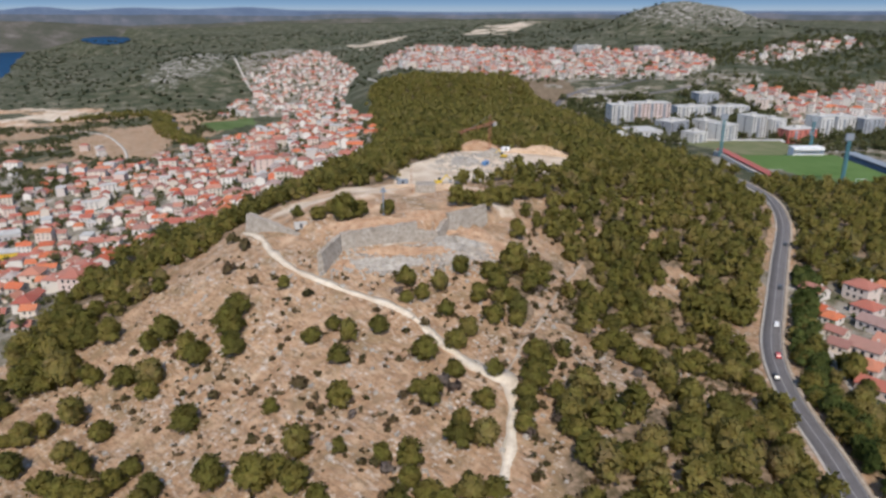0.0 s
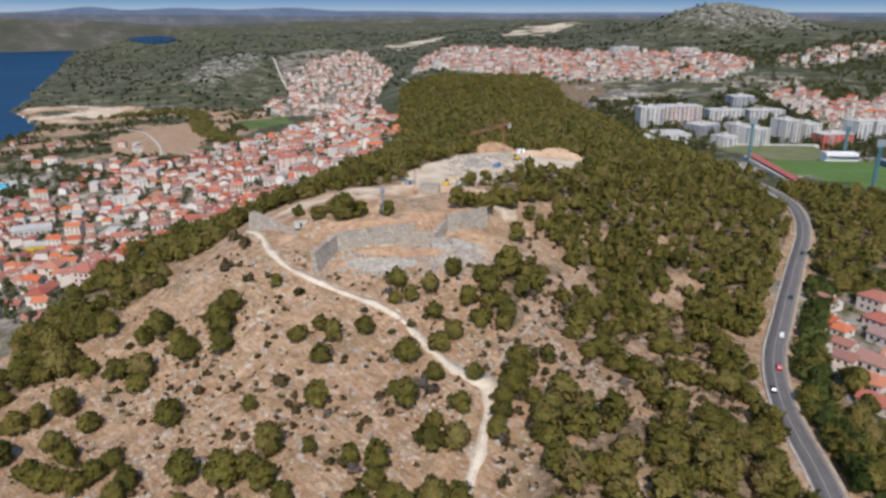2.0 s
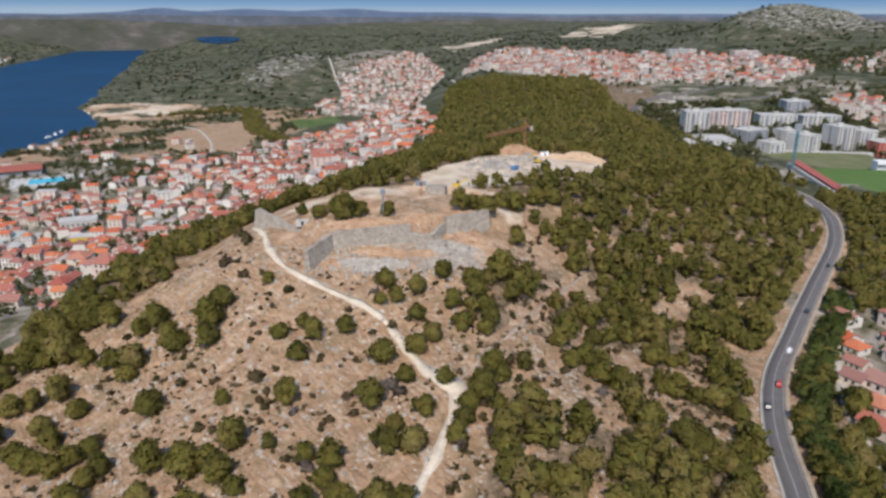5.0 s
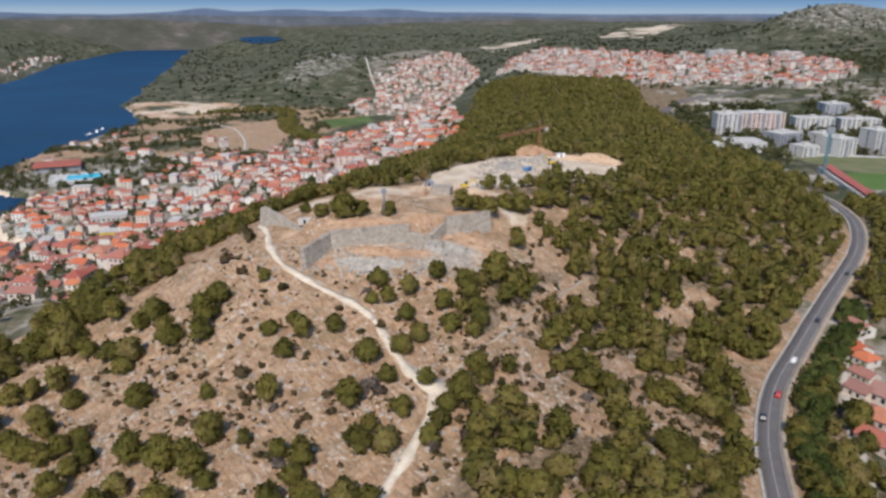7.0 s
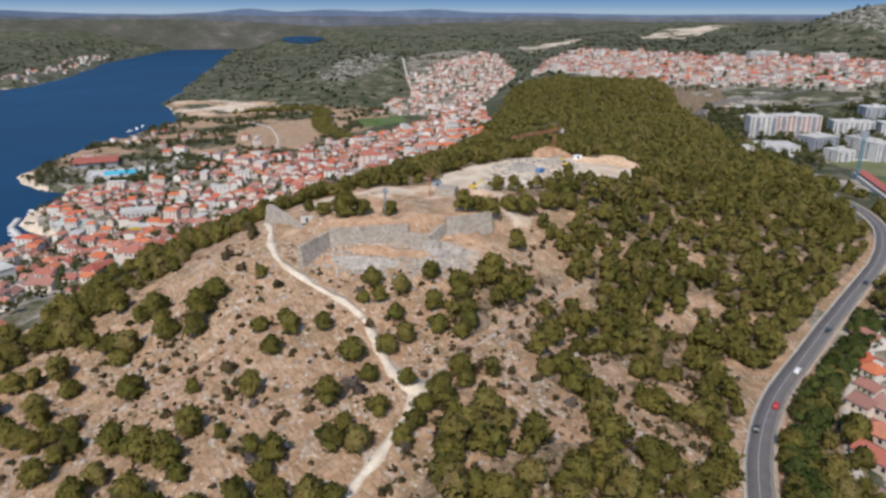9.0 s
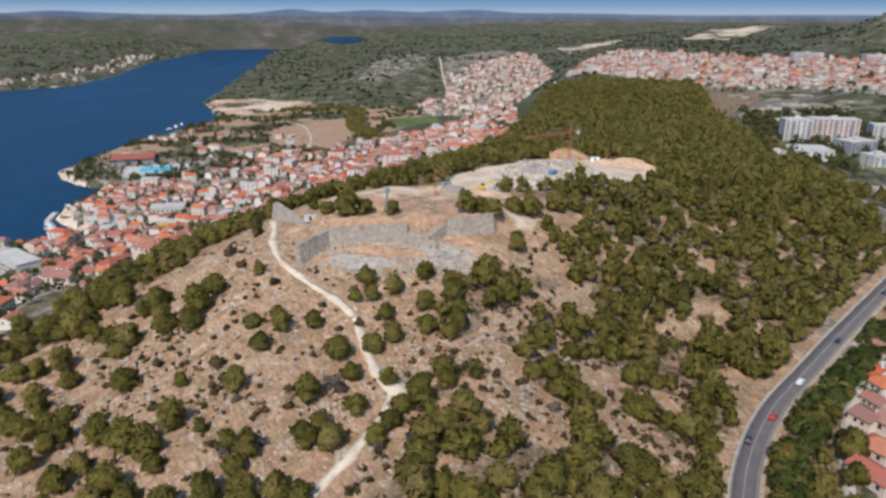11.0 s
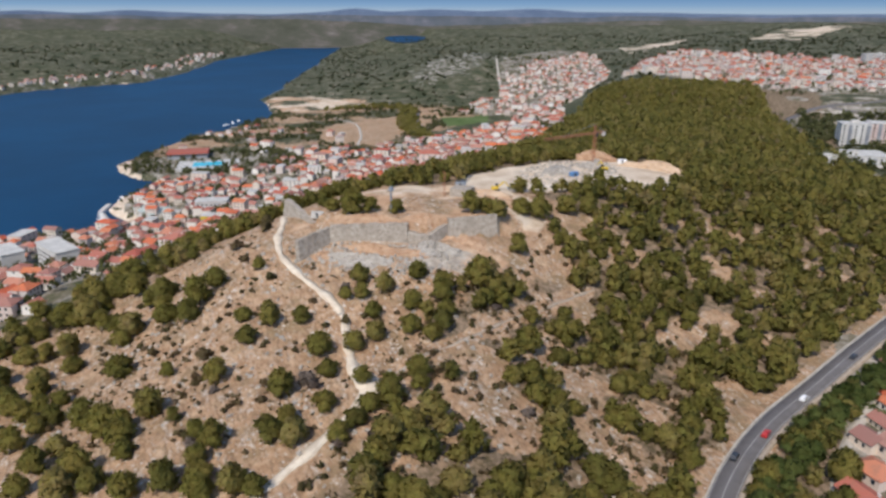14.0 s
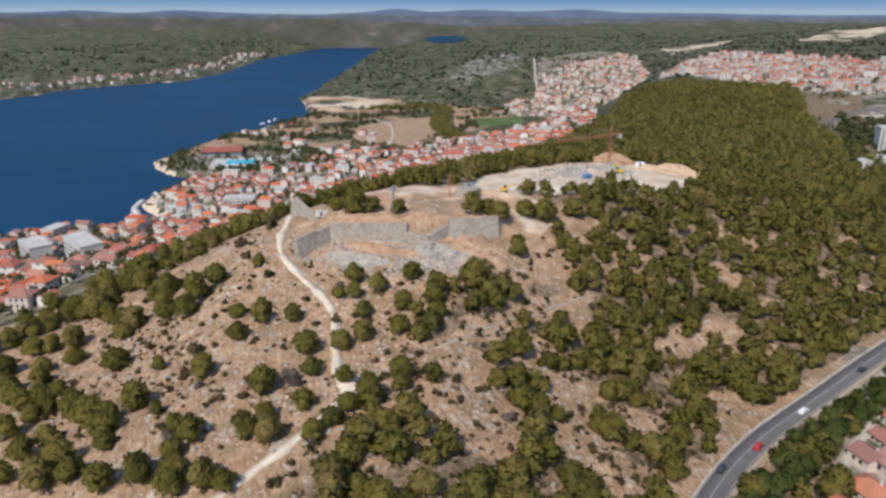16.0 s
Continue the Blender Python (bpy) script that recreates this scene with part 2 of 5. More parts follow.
def ground(x, y):
    x, y = np.asarray(x, float), np.asarray(y, float)
    u, r = shore(x, y), np.hypot(x - 60, y - 20)
    east = x - np.interp(y, COAST_Y, COAST_X) > 0
    valley = np.minimum(soft_line(y, (440, 600, 690, 780, 900, 1240, 1950, 2780), (0.15, 0.11, 0.085, 0.075, 0.04, 0.022, 0.048, 0.062), 40) * np.maximum(u - 130 * ramp(y, 690, 750), 0) + 2.5 * ramp(u, 0, 30), 78)
    plateau = 78 - 8 * bell(x, y, 330, 740, 170, 150) + 22 * ramp(y, 900, 1120) + 6 * ramp(y, 1100, 1900) + 14 * ramp(x, 230, 480) * ramp(y, 780, 950)
    base = valley + (plateau - valley) * ramp(x, -310, -35)
    west_side = 14 + 30 * ramp(u, 20, 600) + 9 * ripple(x, y, 260, 1)
    base = np.where(east, base, west_side * ramp(u, -5, 60))
    crest, d = soft_line(y, CREST_Y, CREST_Z, 16), x - soft_line(y, CREST_Y, CREST_X, 16)
    wide_e = soft_line(y, (250, 360, 500), (68, 105, 125), 20)
    wide_w = soft_line(y, (150, 185, 225, 300, 470), (72, 84, 96, 105, 122), 12)
    side = np.where(d > 0, 1 / (1 + np.abs(d / wide_e) ** 3), 1 / (1 + np.abs(d / wide_w) ** 4))
    h = base + np.maximum(crest - base, 0) * side * (1 - ramp(y, 950, 1200))
    front = y - np.interp(x, (-60, -38, -24, -10, 2, 18, 30), (276, 253, 259, 264, 276, 288, 312))
    on_top = 1 - ramp(np.hypot((x + 16) / 1.35, y - 290), 26, 42)
    h = h + on_top * (4.5 * ramp(front, -0.5, 2.5) - 2.0 * ramp(front, -9, -1) * (1 - ramp(front, -1, 1)))
    h = h + 62 * bell(x, y, -650, 1960, 190, 330) + 12 * bell(x, y, -900, 2350, 260, 380)
    h = h + 101 * np.exp(-np.abs((x - 752) / 235) ** 2.6 - ((y - 2350) / 330) ** 2) * (1 + 0.06 * ripple(x, y, 55, 4)) + 10 * bell(x, y, 1300, 2500, 500, 420)
    h = h + 26 * ramp(x, 560, 900) * ramp(y, 500, 900) * (1 - ramp(y, 1700, 2300))
    far = ramp(r, 2600, 5000) * ramp(u, -10, 650)
    h = h + (104 + 34 * ramp(x, -1300, -300) - h) * far + (ripple(x, y, 300, 2) * 8 + ripple(x, y, 700, 3) * 8) * ramp(r, 2200, 3600) * ramp(u, 0, 250)
    h = h + 26 * bell(x, y, 330, 3480, 330, 330) + 12 * bell(x, y, -1000, 4300, 380, 260)
    bay = np.hypot((x + 1650) * 0.906 + (y - 3640) * 0.423, ((y - 3640) * 0.906 - (x + 1650) * 0.423) / 4.6)
    h = h + (58 - h) * (1 - ramp(bay, 115, 190))
    h = h + 0.5 * ripple(x, y, 9, 4) + 1.0 * ripple(x, y, 31, 5)
    land = ramp(u, -3, 9)
    return np.where(u > -60, -6 + (np.maximum(h, 1.6) + 6) * land, -6)


# ---- mesh helpers ----
def mesh_of(name, verts, faces, materials, slots=None, smooth=False, normals=None):
    """A mesh from arrays; faces all have the same number of corners, or are a list of tuples."""
    me = bpy.data.meshes.new(name)
    if isinstance(faces, np.ndarray):
        verts = np.asarray(verts, np.float32)
        k = faces.shape[1]
        me.vertices.add(len(verts))
        me.vertices.foreach_set("co", verts.ravel())
        me.loops.add(faces.size)
        me.loops.foreach_set("vertex_index", faces.astype(np.int32).ravel())
        me.polygons.add(len(faces))
        me.polygons.foreach_set("loop_start", np.arange(0, faces.size, k, dtype=np.int32))
        me.update(calc_edges=True)
    else:
        me.from_pydata([tuple(v) for v in verts], [], [tuple(f) for f in faces])
    for m in materials if isinstance(materials, (list, tuple)) else [materials]:
        me.materials.append(m)
    if slots is not None:
        me.polygons.foreach_set("material_index", np.asarray(slots, np.int32))
    if smooth:
        me.polygons.foreach_set("use_smooth", np.ones(len(me.polygons), bool))
    me.update()
    if normals is not None:
        me.normals_split_custom_set_from_vertices(normals)
    return me


def part(name, me, parent, label=""):
    ob = new(name, me)
    ob.parent = parent
    return tagged(ob, label) if label else ob


def thing(name, label, category, group="", at=None):
    ob = new(name)
    ob.empty_display_size = 0.3
    if at is not None:
        ob.matrix_basis = at
    return tagged(ob, label, category, group)


BOX_F = ((0, 3, 2, 1), (4, 5, 6, 7), (0, 1, 5, 4), (1, 2, 6, 5), (2, 3, 7, 6), (3, 0, 4, 7))


def box(x0, x1, y0, y1, z0, z1, taper=0.0):
    k = taper
    return [(x0, y0, z0), (x1, y0, z0), (x1, y1, z0), (x0, y1, z0), (x0 + k, y0 + k, z1), (x1 - k, y0 + k, z1), (x1 - k, y1 - k, z1), (x0 + k, y1 - k, z1)]


def boxes_mesh(name, boxes, material):
    verts, faces = [], []
    for b in boxes:
        faces += [tuple(i + len(verts) for i in f) for f in BOX_F]
        verts += b
    return mesh_of(name, verts, faces, material)


def z_at(x, y):
    return float(ground(np.array([x]), np.array([y]))[0])


def smooth_path(points, step):
    """Points along a rounded line through the given plan points, every step metres."""
    p = np.array(points, float)
    q = np.vstack([2 * p[0] - p[1], p, 2 * p[-1] - p[-2]])
    out = []
    for i in range(1, len(q) - 2):
        n = max(2, int(np.hypot(*(q[i + 1] - q[i])) / step))
        s = np.linspace(0, 1, n, endpoint=False)[:, None]
        a, b, c, d = q[i - 1:i + 3]
        out.append(0.5 * (2 * b + (c - a) * s + (2 * a - 5 * b + 4 * c - d) * s ** 2 + (3 * b - a - 3 * c + d) * s ** 3))
    return np.vstack(out + [p[-1:]])


def side_of(line):
    t = np.gradient(line, axis=0)
    t /= np.hypot(t[:, 0], t[:, 1])[:, None]
    return np.stack([t[:, 1], -t[:, 0]], 1)


def ribbon(name, line, left, right, material, lift, bed=None, thick=0.25):
    """A strip along a line, from left to right metres off it, lying on the ground, with sides of its own."""
    n = side_of(line)
    l = line - n * np.reshape(left, (-1, 1)) * 1.0 if np.ndim(left) else line - n * left
    r = line + n * (np.reshape(right, (-1, 1)) if np.ndim(right) else right)
    zl, zr = (ground(l[:, 0], l[:, 1]), ground(r[:, 0], r[:, 1])) if bed is None else (bed, bed)
    if bed is None:
        m = ground(line[:, 0], line[:, 1])
        zl = zr = np.maximum(np.maximum(zl, zr), m)
    k = len(line)
    top_l, top_r = np.column_stack([l, zl + lift]), np.column_stack([r, zr + lift])
    down = np.array([0, 0, thick + lift])
    verts = np.vstack([top_l, top_r, top_l - down, top_r - down])
    i = np.arange(k - 1)
    faces = np.vstack([np.column_stack([i, i + 1, i + 1 + k, i + k])[:, ::-1], np.column_stack([i, i + 2 * k, i + 1 + 2 * k, i + 1])[:, ::-1], np.column_stack([i + k, i + 1 + k, i + 1 + 3 * k, i + 3 * k])[:, ::-1]])
    return mesh_of(name, verts, faces, material)


# ---- zones of the plan ----
def inside(x, y, poly):
    x, y = np.asarray(x, float), np.asarray(y, float)
    hit = np.zeros(x.shape, bool)
    for (ax, ay), (bx, by) in zip(poly, poly[1:] + poly[:1]):
        cross = (ay > y) != (by > y)
        hit ^= cross & (x < (bx - ax) * (y - ay) / ((by - ay) if by != ay else 1e-9) + ax)
    return hit


ROAD = smooth_path([(88, 60), (100, 120), (108, 165), (113, 205), (123, 241), (140, 278), (166, 332), (194, 390), (208, 432), (214, 466), (212, 500), (200, 545)], 3.0)
PATH = smooth_path([(10, 118), (14, 140), (17, 155), (18.5, 169), (18, 181), (9, 188), (0, 200), (-9, 212), (-20, 220), (-36, 229), (-52, 240), (-64, 255), (-72, 270), (-84, 288)], 1.5)
TRACK = smooth_path([(18, 183), (24, 198), (33, 218), (44, 249), (59, 285)], 2.0)
SITE = [(-22, 338), (-28, 372), (-14, 410), (20, 470), (44, 472), (80, 445), (74, 410), (62, 376), (40, 385), (20, 352), (2, 345)]
RUBBLE = [(-14, 385), (2, 425), (20, 440), (34, 418), (26, 398), (10, 380)]
FORT_GROUND = [(-84, 296), (-62, 262), (-40, 240), (-10, 238), (24, 250), (34, 285), (30, 330), (0, 350), (-40, 345), (-70, 325)]
WEST_TOWN = [(-180, 190), (-168, 262), (-168, 305), (-176, 350), (-122, 425), (-66, 510), (-54, 580), (-58, 660), (-76, 760), (-104, 900), (-140, 1040), (-185, 1150), (-175, 1300), (-260, 1330), (-300, 1200), (-360, 1050), (-400, 920), (-530, 900), (-640, 860), (-690, 760), (-560, 690), (-520, 570), (-450, 540), (-500, 515), (-560, 440), (-640, 300), (-600, 150)]
NORTH_TOWN = [(-420, 1345), (-180, 1330), (-190, 1480), (-200, 1700), (-213, 1815), (-307, 2206), (-390, 2498), (-600, 2850), (-690, 2690), (-692, 2595), (-495, 1792), (-407, 1593), (-430, 1485)]
RIDGE_TOWN = [(-130, 1480), (0, 1250), (139, 1120), (250, 1165), (347, 1075), (443, 1196), (516, 1412), (480, 1520), (331, 1753), (137, 1860), (30, 1930), (-100, 2020), (-140, 1800)]
EAST_TOWN = [(385, 986), (437, 1020), (459, 957), (490, 935), (560, 990), (640, 1000), (760, 960), (760, 780), (560, 760), (447, 820), (399, 838), (406, 883)]
HILL_TOWN = [(507, 1275), (600, 1500), (678, 1559), (860, 1560), (800, 1400), (683, 1346), (537, 1224)]
PITCH_W = [(-436, 1290), (-352, 1335), (-330, 1272), (-382, 1200)]
FIELD = [(-600, 1140), (-515, 1290), (-430, 1260), (-420, 1160), (-400, 960), (-505, 970)]
QUARRY = [(-930, 1400), (-965, 1500), (-860, 1520), (-685, 1470), (-650, 1340), (-770, 1260)]
PIT_A = [(-380, 2850), (-215, 3130), (-130, 3060), (-240, 2560), (-300, 2600)]
PIT_B = [(70, 2940), (200, 3500), (510, 3480), (400, 3300), (230, 2910)]


def off_line(x, y, line, stop=60.0):
    """Metres to a line, up to stop."""
    best = np.full(np.shape(x), stop)
    for a, b in zip(line[:-1:3], line[3::3]):
        dx, dy = b - a
        s = np.clip(((x - a[0]) * dx + (y - a[1]) * dy) / (dx * dx + dy * dy), 0, 1)
        best = np.minimum(best, np.hypot(x - a[0] - s * dx, y - a[1] - s * dy))
    return best


def east_of_road(x, y):
    return x > np.interp(y, ROAD[:, 1], ROAD[:, 0])


GAPS = ((120, 330, 6), (150, 420, 7), (53, 190, 15), (79, 200, 12), (112, 254, 9), (41, 210, 9), (90, 224, 10), (70, 218, 8), (36, 229, 7), (95, 905, 30), (100, 170, 7), (60, 262, 6), (105, 300, 7), (20, 560, 14), (-30, 700, 16))


def woods(x, y):
    """How thick the pines stand, 0 to 1."""
    x, y = np.asarray(x, float), np.asarray(y, float)
    rim = np.where(y < 545, np.interp(y, ROAD[:, 1], ROAD[:, 0]) - 6, np.interp(y, (545, 600, 783, 950, 1200), (236, 212, 168, 132, 108)))
    hill = x < rim
    north = ramp(y, 318, 350) * ramp(x - np.interp(y, (318, 420, 560, 700, 900, 1150), (-100, -62, -46, -62, -88, -110)), -10, 6) * (1 - ramp(y, 1150, 1230))
    east = ramp(x - np.interp(y, (150, 190, 215, 245, 262, 300, 380), (50, 26, 17, 22, 34, 36, 56)), -8, 14) * ramp(y, 150, 200)
    low = 0.9 * ramp(x, 18, 36) * (1 - ramp(y, 195, 240))
    west = ramp(-x - np.interp(y, (150, 200, 240, 300, 340, 430), (122, 140, 112, 96, 60, 30)), -10, 12) * (1 - ramp(-x, np.interp(y, (150, 270, 350, 420, 500), (150, 158, 165, 105, 50)), np.interp(y, (150, 270, 350, 420, 500), (158, 166, 173, 115, 58))))
    beside = 0.95 * (east_of_road(x, y) & (x < np.interp(y, (100, 180, 230, 262, 296, 306, 330, 420), (146, 142, 143, 148, 158, 215, 250, 340))) & (y < 508))
    w = np.maximum.reduce([np.maximum(north, east) * hill, low * hill, west, beside])
    w = w * np.clip(np.where(y < 200, 0.74, np.where(y < 420, 0.68, 0.78)) - 0.12 * (x < -90) + 0.5 * ripple(x, y, 15, 6), 0.05, 1)
    for gx_, gy_, gr in GAPS:
        w = np.where(np.hypot(x - gx_, y - gy_) < gr, 0.08 * w, w)
    for poly in (SITE, FORT_GROUND):
        w = np.where(inside(x, y, poly), 0, w)
    w = np.where(off_line(x, y, ROAD) < 7.5, 0, w)
    w = np.where(off_line(x, y, PATH) < 3.8, 0, w)
    return np.where(off_line(x, y, TRACK) < 3.2, 0, w)


# ---- ground ----
def build_ground():
    inner = np.concatenate([np.radians(np.linspace(-38, 62, 460)), np.radians(np.linspace(62, 322, 70))[1:-1]])
    radii = np.concatenate([[1.0, 20, 40, 58], np.geomspace(70, 4860, 360)])
    a, r = np.meshgrid(inner, radii)
    x, y = 60 - np.sin(a) * r, 20 + np.cos(a) * r
    z = ground(x, y)
    k, m = x.shape[1], x.shape[0]
    verts = np.column_stack([x.ravel(), y.ravel(), z.ravel()])
    i, j = np.meshgrid(np.arange(m - 1), np.arange(k), indexing="ij")
    j2 = (j + 1) % k
    faces = np.column_stack([(i * k + j).ravel(), (i * k + j2).ravel(), ((i + 1) * k + j2).ravel(), ((i + 1) * k + j).ravel()])[:, ::-1]
    me = mesh_of("ground", verts, faces, GROUND, smooth=True)
    x, y = verts[:, 0], verts[:, 1]
    near = np.hypot(x, y - 250) < 900
    w = np.zeros(len(x))
    w[near] = woods(x[near], y[near])
    w = np.maximum(w, ramp(y, 500, 560) * (np.abs(x - 50) < 140) * (y < 1190))
    site, fort = inside(x, y, SITE), inside(x, y, FORT_GROUND)
    zones = {
        "forest": w * 0.9,
        "bare": ((np.hypot((x + 10) / 1.25, y - 190) < 130) | ((y > 180) & (y < 470) & (x > -150) & (x < 205))) * (x < np.interp(y, (100, 200, 470), (118, 128, 232))) * 1.0 + (0.5 + 0.3 * ripple(x, y, 50, 3)) * ((x > -820) & (x < -370) & (y > 690) & (y < 1430)) + (0.55 + 0.3 * ripple(x, y, 38, 5)) * inside(x, y, FIELD),
        "rocky": bell(x, y, 800, 2260, 250, 330) * 1.0 + bell(x, y, -640, 1850, 110, 300) * 0.8 + 0.46 * (x < -1450) * (shore(x, y) < 60) * (y < 2600) + 0.5 * bell(x, y, -300, 2750, 400, 100),
        "town": 1.0 * (inside(x, y, WEST_TOWN) | inside(x, y, NORTH_TOWN) | inside(x, y, RIDGE_TOWN) | inside(x, y, EAST_TOWN) | inside(x, y, HILL_TOWN) | ((x > 150) & (x < 480) & (y > 560) & (y < 1180) & (ripple(x, y, 45, 2) > 0.1)) | ((x > 146) & (x < 240) & (y < 320) & (y > 120))),
        "soil": fort * (0.46 + 0.3 * ripple(x, y, 11, 2)) * (0.75 + 0.25 * ramp(y, 258, 268)) + (0.5 + 0.4 * ripple(x, y, 45, 6)) * inside(x, y, QUARRY),
        "pale": 1.0 * site + fort * ramp(y, 286, 310) * (0.5 + 0.25 * ripple(x, y, 12, 4)) + (0.42 + 0.4 * ripple(x, y, 60, 5)) * inside(x, y, QUARRY) + (0.55 + 0.4 * ripple(x, y, 70, 3)) * (inside(x, y, PIT_A) | inside(x, y, PIT_B)) + (0.45 + 0.3 * ripple(x, y, 60, 2)) * ((shore(x, y) < 12) & (shore(x, y) > -4) & (y < 2000)) + 0.9 * ((np.hypot(x + 640, y - 730) < 62) & (shore(x, y) < 26)) + 1.0 * ((np.abs(y - 585) < 70) & (shore(x, y) < 26)),
        "rubble": 0.39 * inside(x, y, RUBBLE) + fort * (y < 266) * (0.36 + 0.3 * ripple(x, y, 10, 3)),
        "lawn": 1.0 * inside(x, y, PITCH_W) + ((np.abs(x - 316) < 37) & (np.abs(y - 580) < 54)) + 0.0,
    }
    for name, value in zones.items():
        me.attributes.new(name, "FLOAT", "POINT").data.foreach_set("value", np.asarray(value, np.float32))
    tagged(new("ground", me), "dry stony ground with tan grass and scrub", "ground", kind="structure")


build_ground()
sea = mesh_of("water", [(-4700, -3200, 0), (-380, -3200, 0), (-380, 4300, 0), (-4700, 4300, 0)], [(0, 1, 2, 3)], WATER)
tagged(new("water", sea), "deep blue sea channel with small ripples", "water", kind="structure")


# ---- road, paths ----
def road_bed(line):
    z = ground(line[:, 0], line[:, 1])
    return np.convolve(np.pad(z, 6, mode="edge"), np.ones(13) / 13, "valid") + 0.9


BED = road_bed(ROAD)
road = thing("road", "grey asphalt hill road with white edge lines", "road")
tagged(road, kind="structure")
part("carriageway", ribbon("carriageway", ROAD, 3.3, 3.6, ASPHALT, 0.0, BED, 1.6), road)
LINE_PAINT = plain("road_paint", (0.40, 0.385, 0.37), 0.8, 0.8, 0.2)
for name, a in (("edge_line", -3.0), ("edge_line", 3.2), ("centre_line", 0.05)):
    part(name, ribbon(name, ROAD, -a + 0.09, a + 0.09, LINE_PAINT, 0.012, BED, 0.01), road)
TRAIL = stone_material("trail_earth", (0.30, 0.235, 0.175), (0.42, 0.34, 0.265), (0.52, 0.44, 0.36), 0.5)
VERGE = stone_material("pale_verge", (0.36, 0.31, 0.26), (0.50, 0.45, 0.39), (0.62, 0.57, 0.50), 0.5)
part("kerb", ribbon("kerb", ROAD, 3.9, -3.3, VERGE, 0.14, BED, 1.5), road, "pale concrete kerb wall beside the asphalt")
part("verge", ribbon("verge", ROAD, -3.6, 5.0, TRAIL, 0.05, BED, 1.8), road, "pale gravel verge used for parking")

n_p = len(PATH)
wide = 1.35 + 0.35 * np.sin(np.arange(n_p) * 0.35) + 0.25 * np.sin(np.arange(n_p) * 0.9 + 1) + 1.9 * np.exp(-((PATH[:, 1] - 183) / 6.5) ** 2)
footpath = tagged(new("footpath", ribbon("footpath", PATH, wide, wide[::-1] * 0 + wide, GRAVEL, 0.18, None, 0.6)), "pale gravel track winding up the hill", "path", kind="structure")
tagged(new("footpath", ribbon("footpath", TRACK, 0.45 + 0.3 * np.sin(np.arange(len(TRACK)) * 0.8), 0.5 + 0.3 * np.sin(np.arange(len(TRACK)) * 1.3), TRAIL, 0.12, None, 0.5)), "faint stony trail through the pines", "path", kind="structure")


# ---- trees ----
def ico(level):
    bm = bmesh.new()
    bmesh.ops.create_icosphere(bm, subdivisions=level, radius=1.0)
    v = np.array([q.co[:] for q in bm.verts])
    f = np.array([[q.index for q in p.verts] for p in bm.faces])
    bm.free()
    return v, f


ICO1, OCTA = ico(1), (np.array([(1, 0, 0), (-1, 0, 0), (0, 1, 0), (0, -1, 0), (0, 0, 1), (0, 0, -1)], float), np.array([(0, 2, 4), (2, 1, 4), (1, 3, 4), (3, 0, 4), (2, 0, 5), (1, 2, 5), (3, 1, 5), (0, 3, 5)]))


def crown_arrays(rs, radius, height, lumps, blades, base=1.2, ico_=ICO1, blade=0.55):
    """A crown of many loose sprays round uneven inner clumps: vertices and triangles."""
    a, q, up = rs.uniform(0, 6.283, lumps), np.sqrt(rs.uniform(0, 1, lumps)) * 0.66, rs.uniform(0.1, 1.0, lumps)
    taper = np.sin(np.pi * np.minimum(0.93, 0.3 + 0.62 * up)) ** 0.7
    squash = rs.uniform(0.78, 1.2)
    c = np.column_stack([np.cos(a) * q * radius * taper * squash, np.sin(a) * q * radius * taper / squash, base + up * (height - base) * 0.88])
    s = radius * rs.uniform(0.27, 0.46, lumps)
    v, f = ico_
    mid = np.array([0, 0, height * 0.35])
    core = [v * (1 + rs.uniform(-0.2, 0.2, (len(v), 1))) * (s[k] * 0.86) * np.array([1, 1, 0.8]) + c[k] for k in range(lumps)]
    faces = [f + k * len(v) for k in range(lumps)]
    n = lumps * len(v)
    pick = rs.randint(0, lumps, blades)
    d = rs.normal(size=(blades, 3)) + np.array([0, 0, 0.25])
    d /= np.linalg.norm(d, axis=1)[:, None]
    p = c[pick] + d * s[pick][:, None] * np.array([1, 1, 0.8]) * rs.uniform(0.72, 1.25, (blades, 1))
    along = d + rs.normal(size=(blades, 3)) * 0.7
    along /= np.linalg.norm(along, axis=1)[:, None]
    across = np.cross(along, rs.normal(size=(blades, 3)))
    across /= np.linalg.norm(across, axis=1)[:, None] + 1e-9
    size = blade * rs.uniform(0.6, 1.4, (blades, 1))
    out = d * 0.35 + (p - mid) / radius * 1.0 + np.array([0, 0, 0.25]) + rs.normal(size=(blades, 3)) * 0.16
    out /= np.linalg.norm(out, axis=1)[:, None]
    across *= np.where(np.sum(np.cross(-along - across, -2 * across) * out, 1) < 0, -1.0, 1.0)[:, None]
    tri = np.stack([p + along * size, p + across * size * 0.55, p - across * size * 0.55], 1).reshape(-1, 3)
    idx = n + np.arange(blades * 3).reshape(-1, 3)
    core = np.vstack(core)
    turned = (core - np.repeat(c, len(v), 0)) / np.repeat(s, len(v))[:, None] * 0.35 + (core - mid) / radius + np.array([0, 0, 0.25])
    turned /= np.linalg.norm(turned, axis=1)[:, None] + 1e-9
    return np.vstack([core, tri]), np.vstack(faces + [idx]), np.vstack([turned, np.repeat(out, 3, 0)])


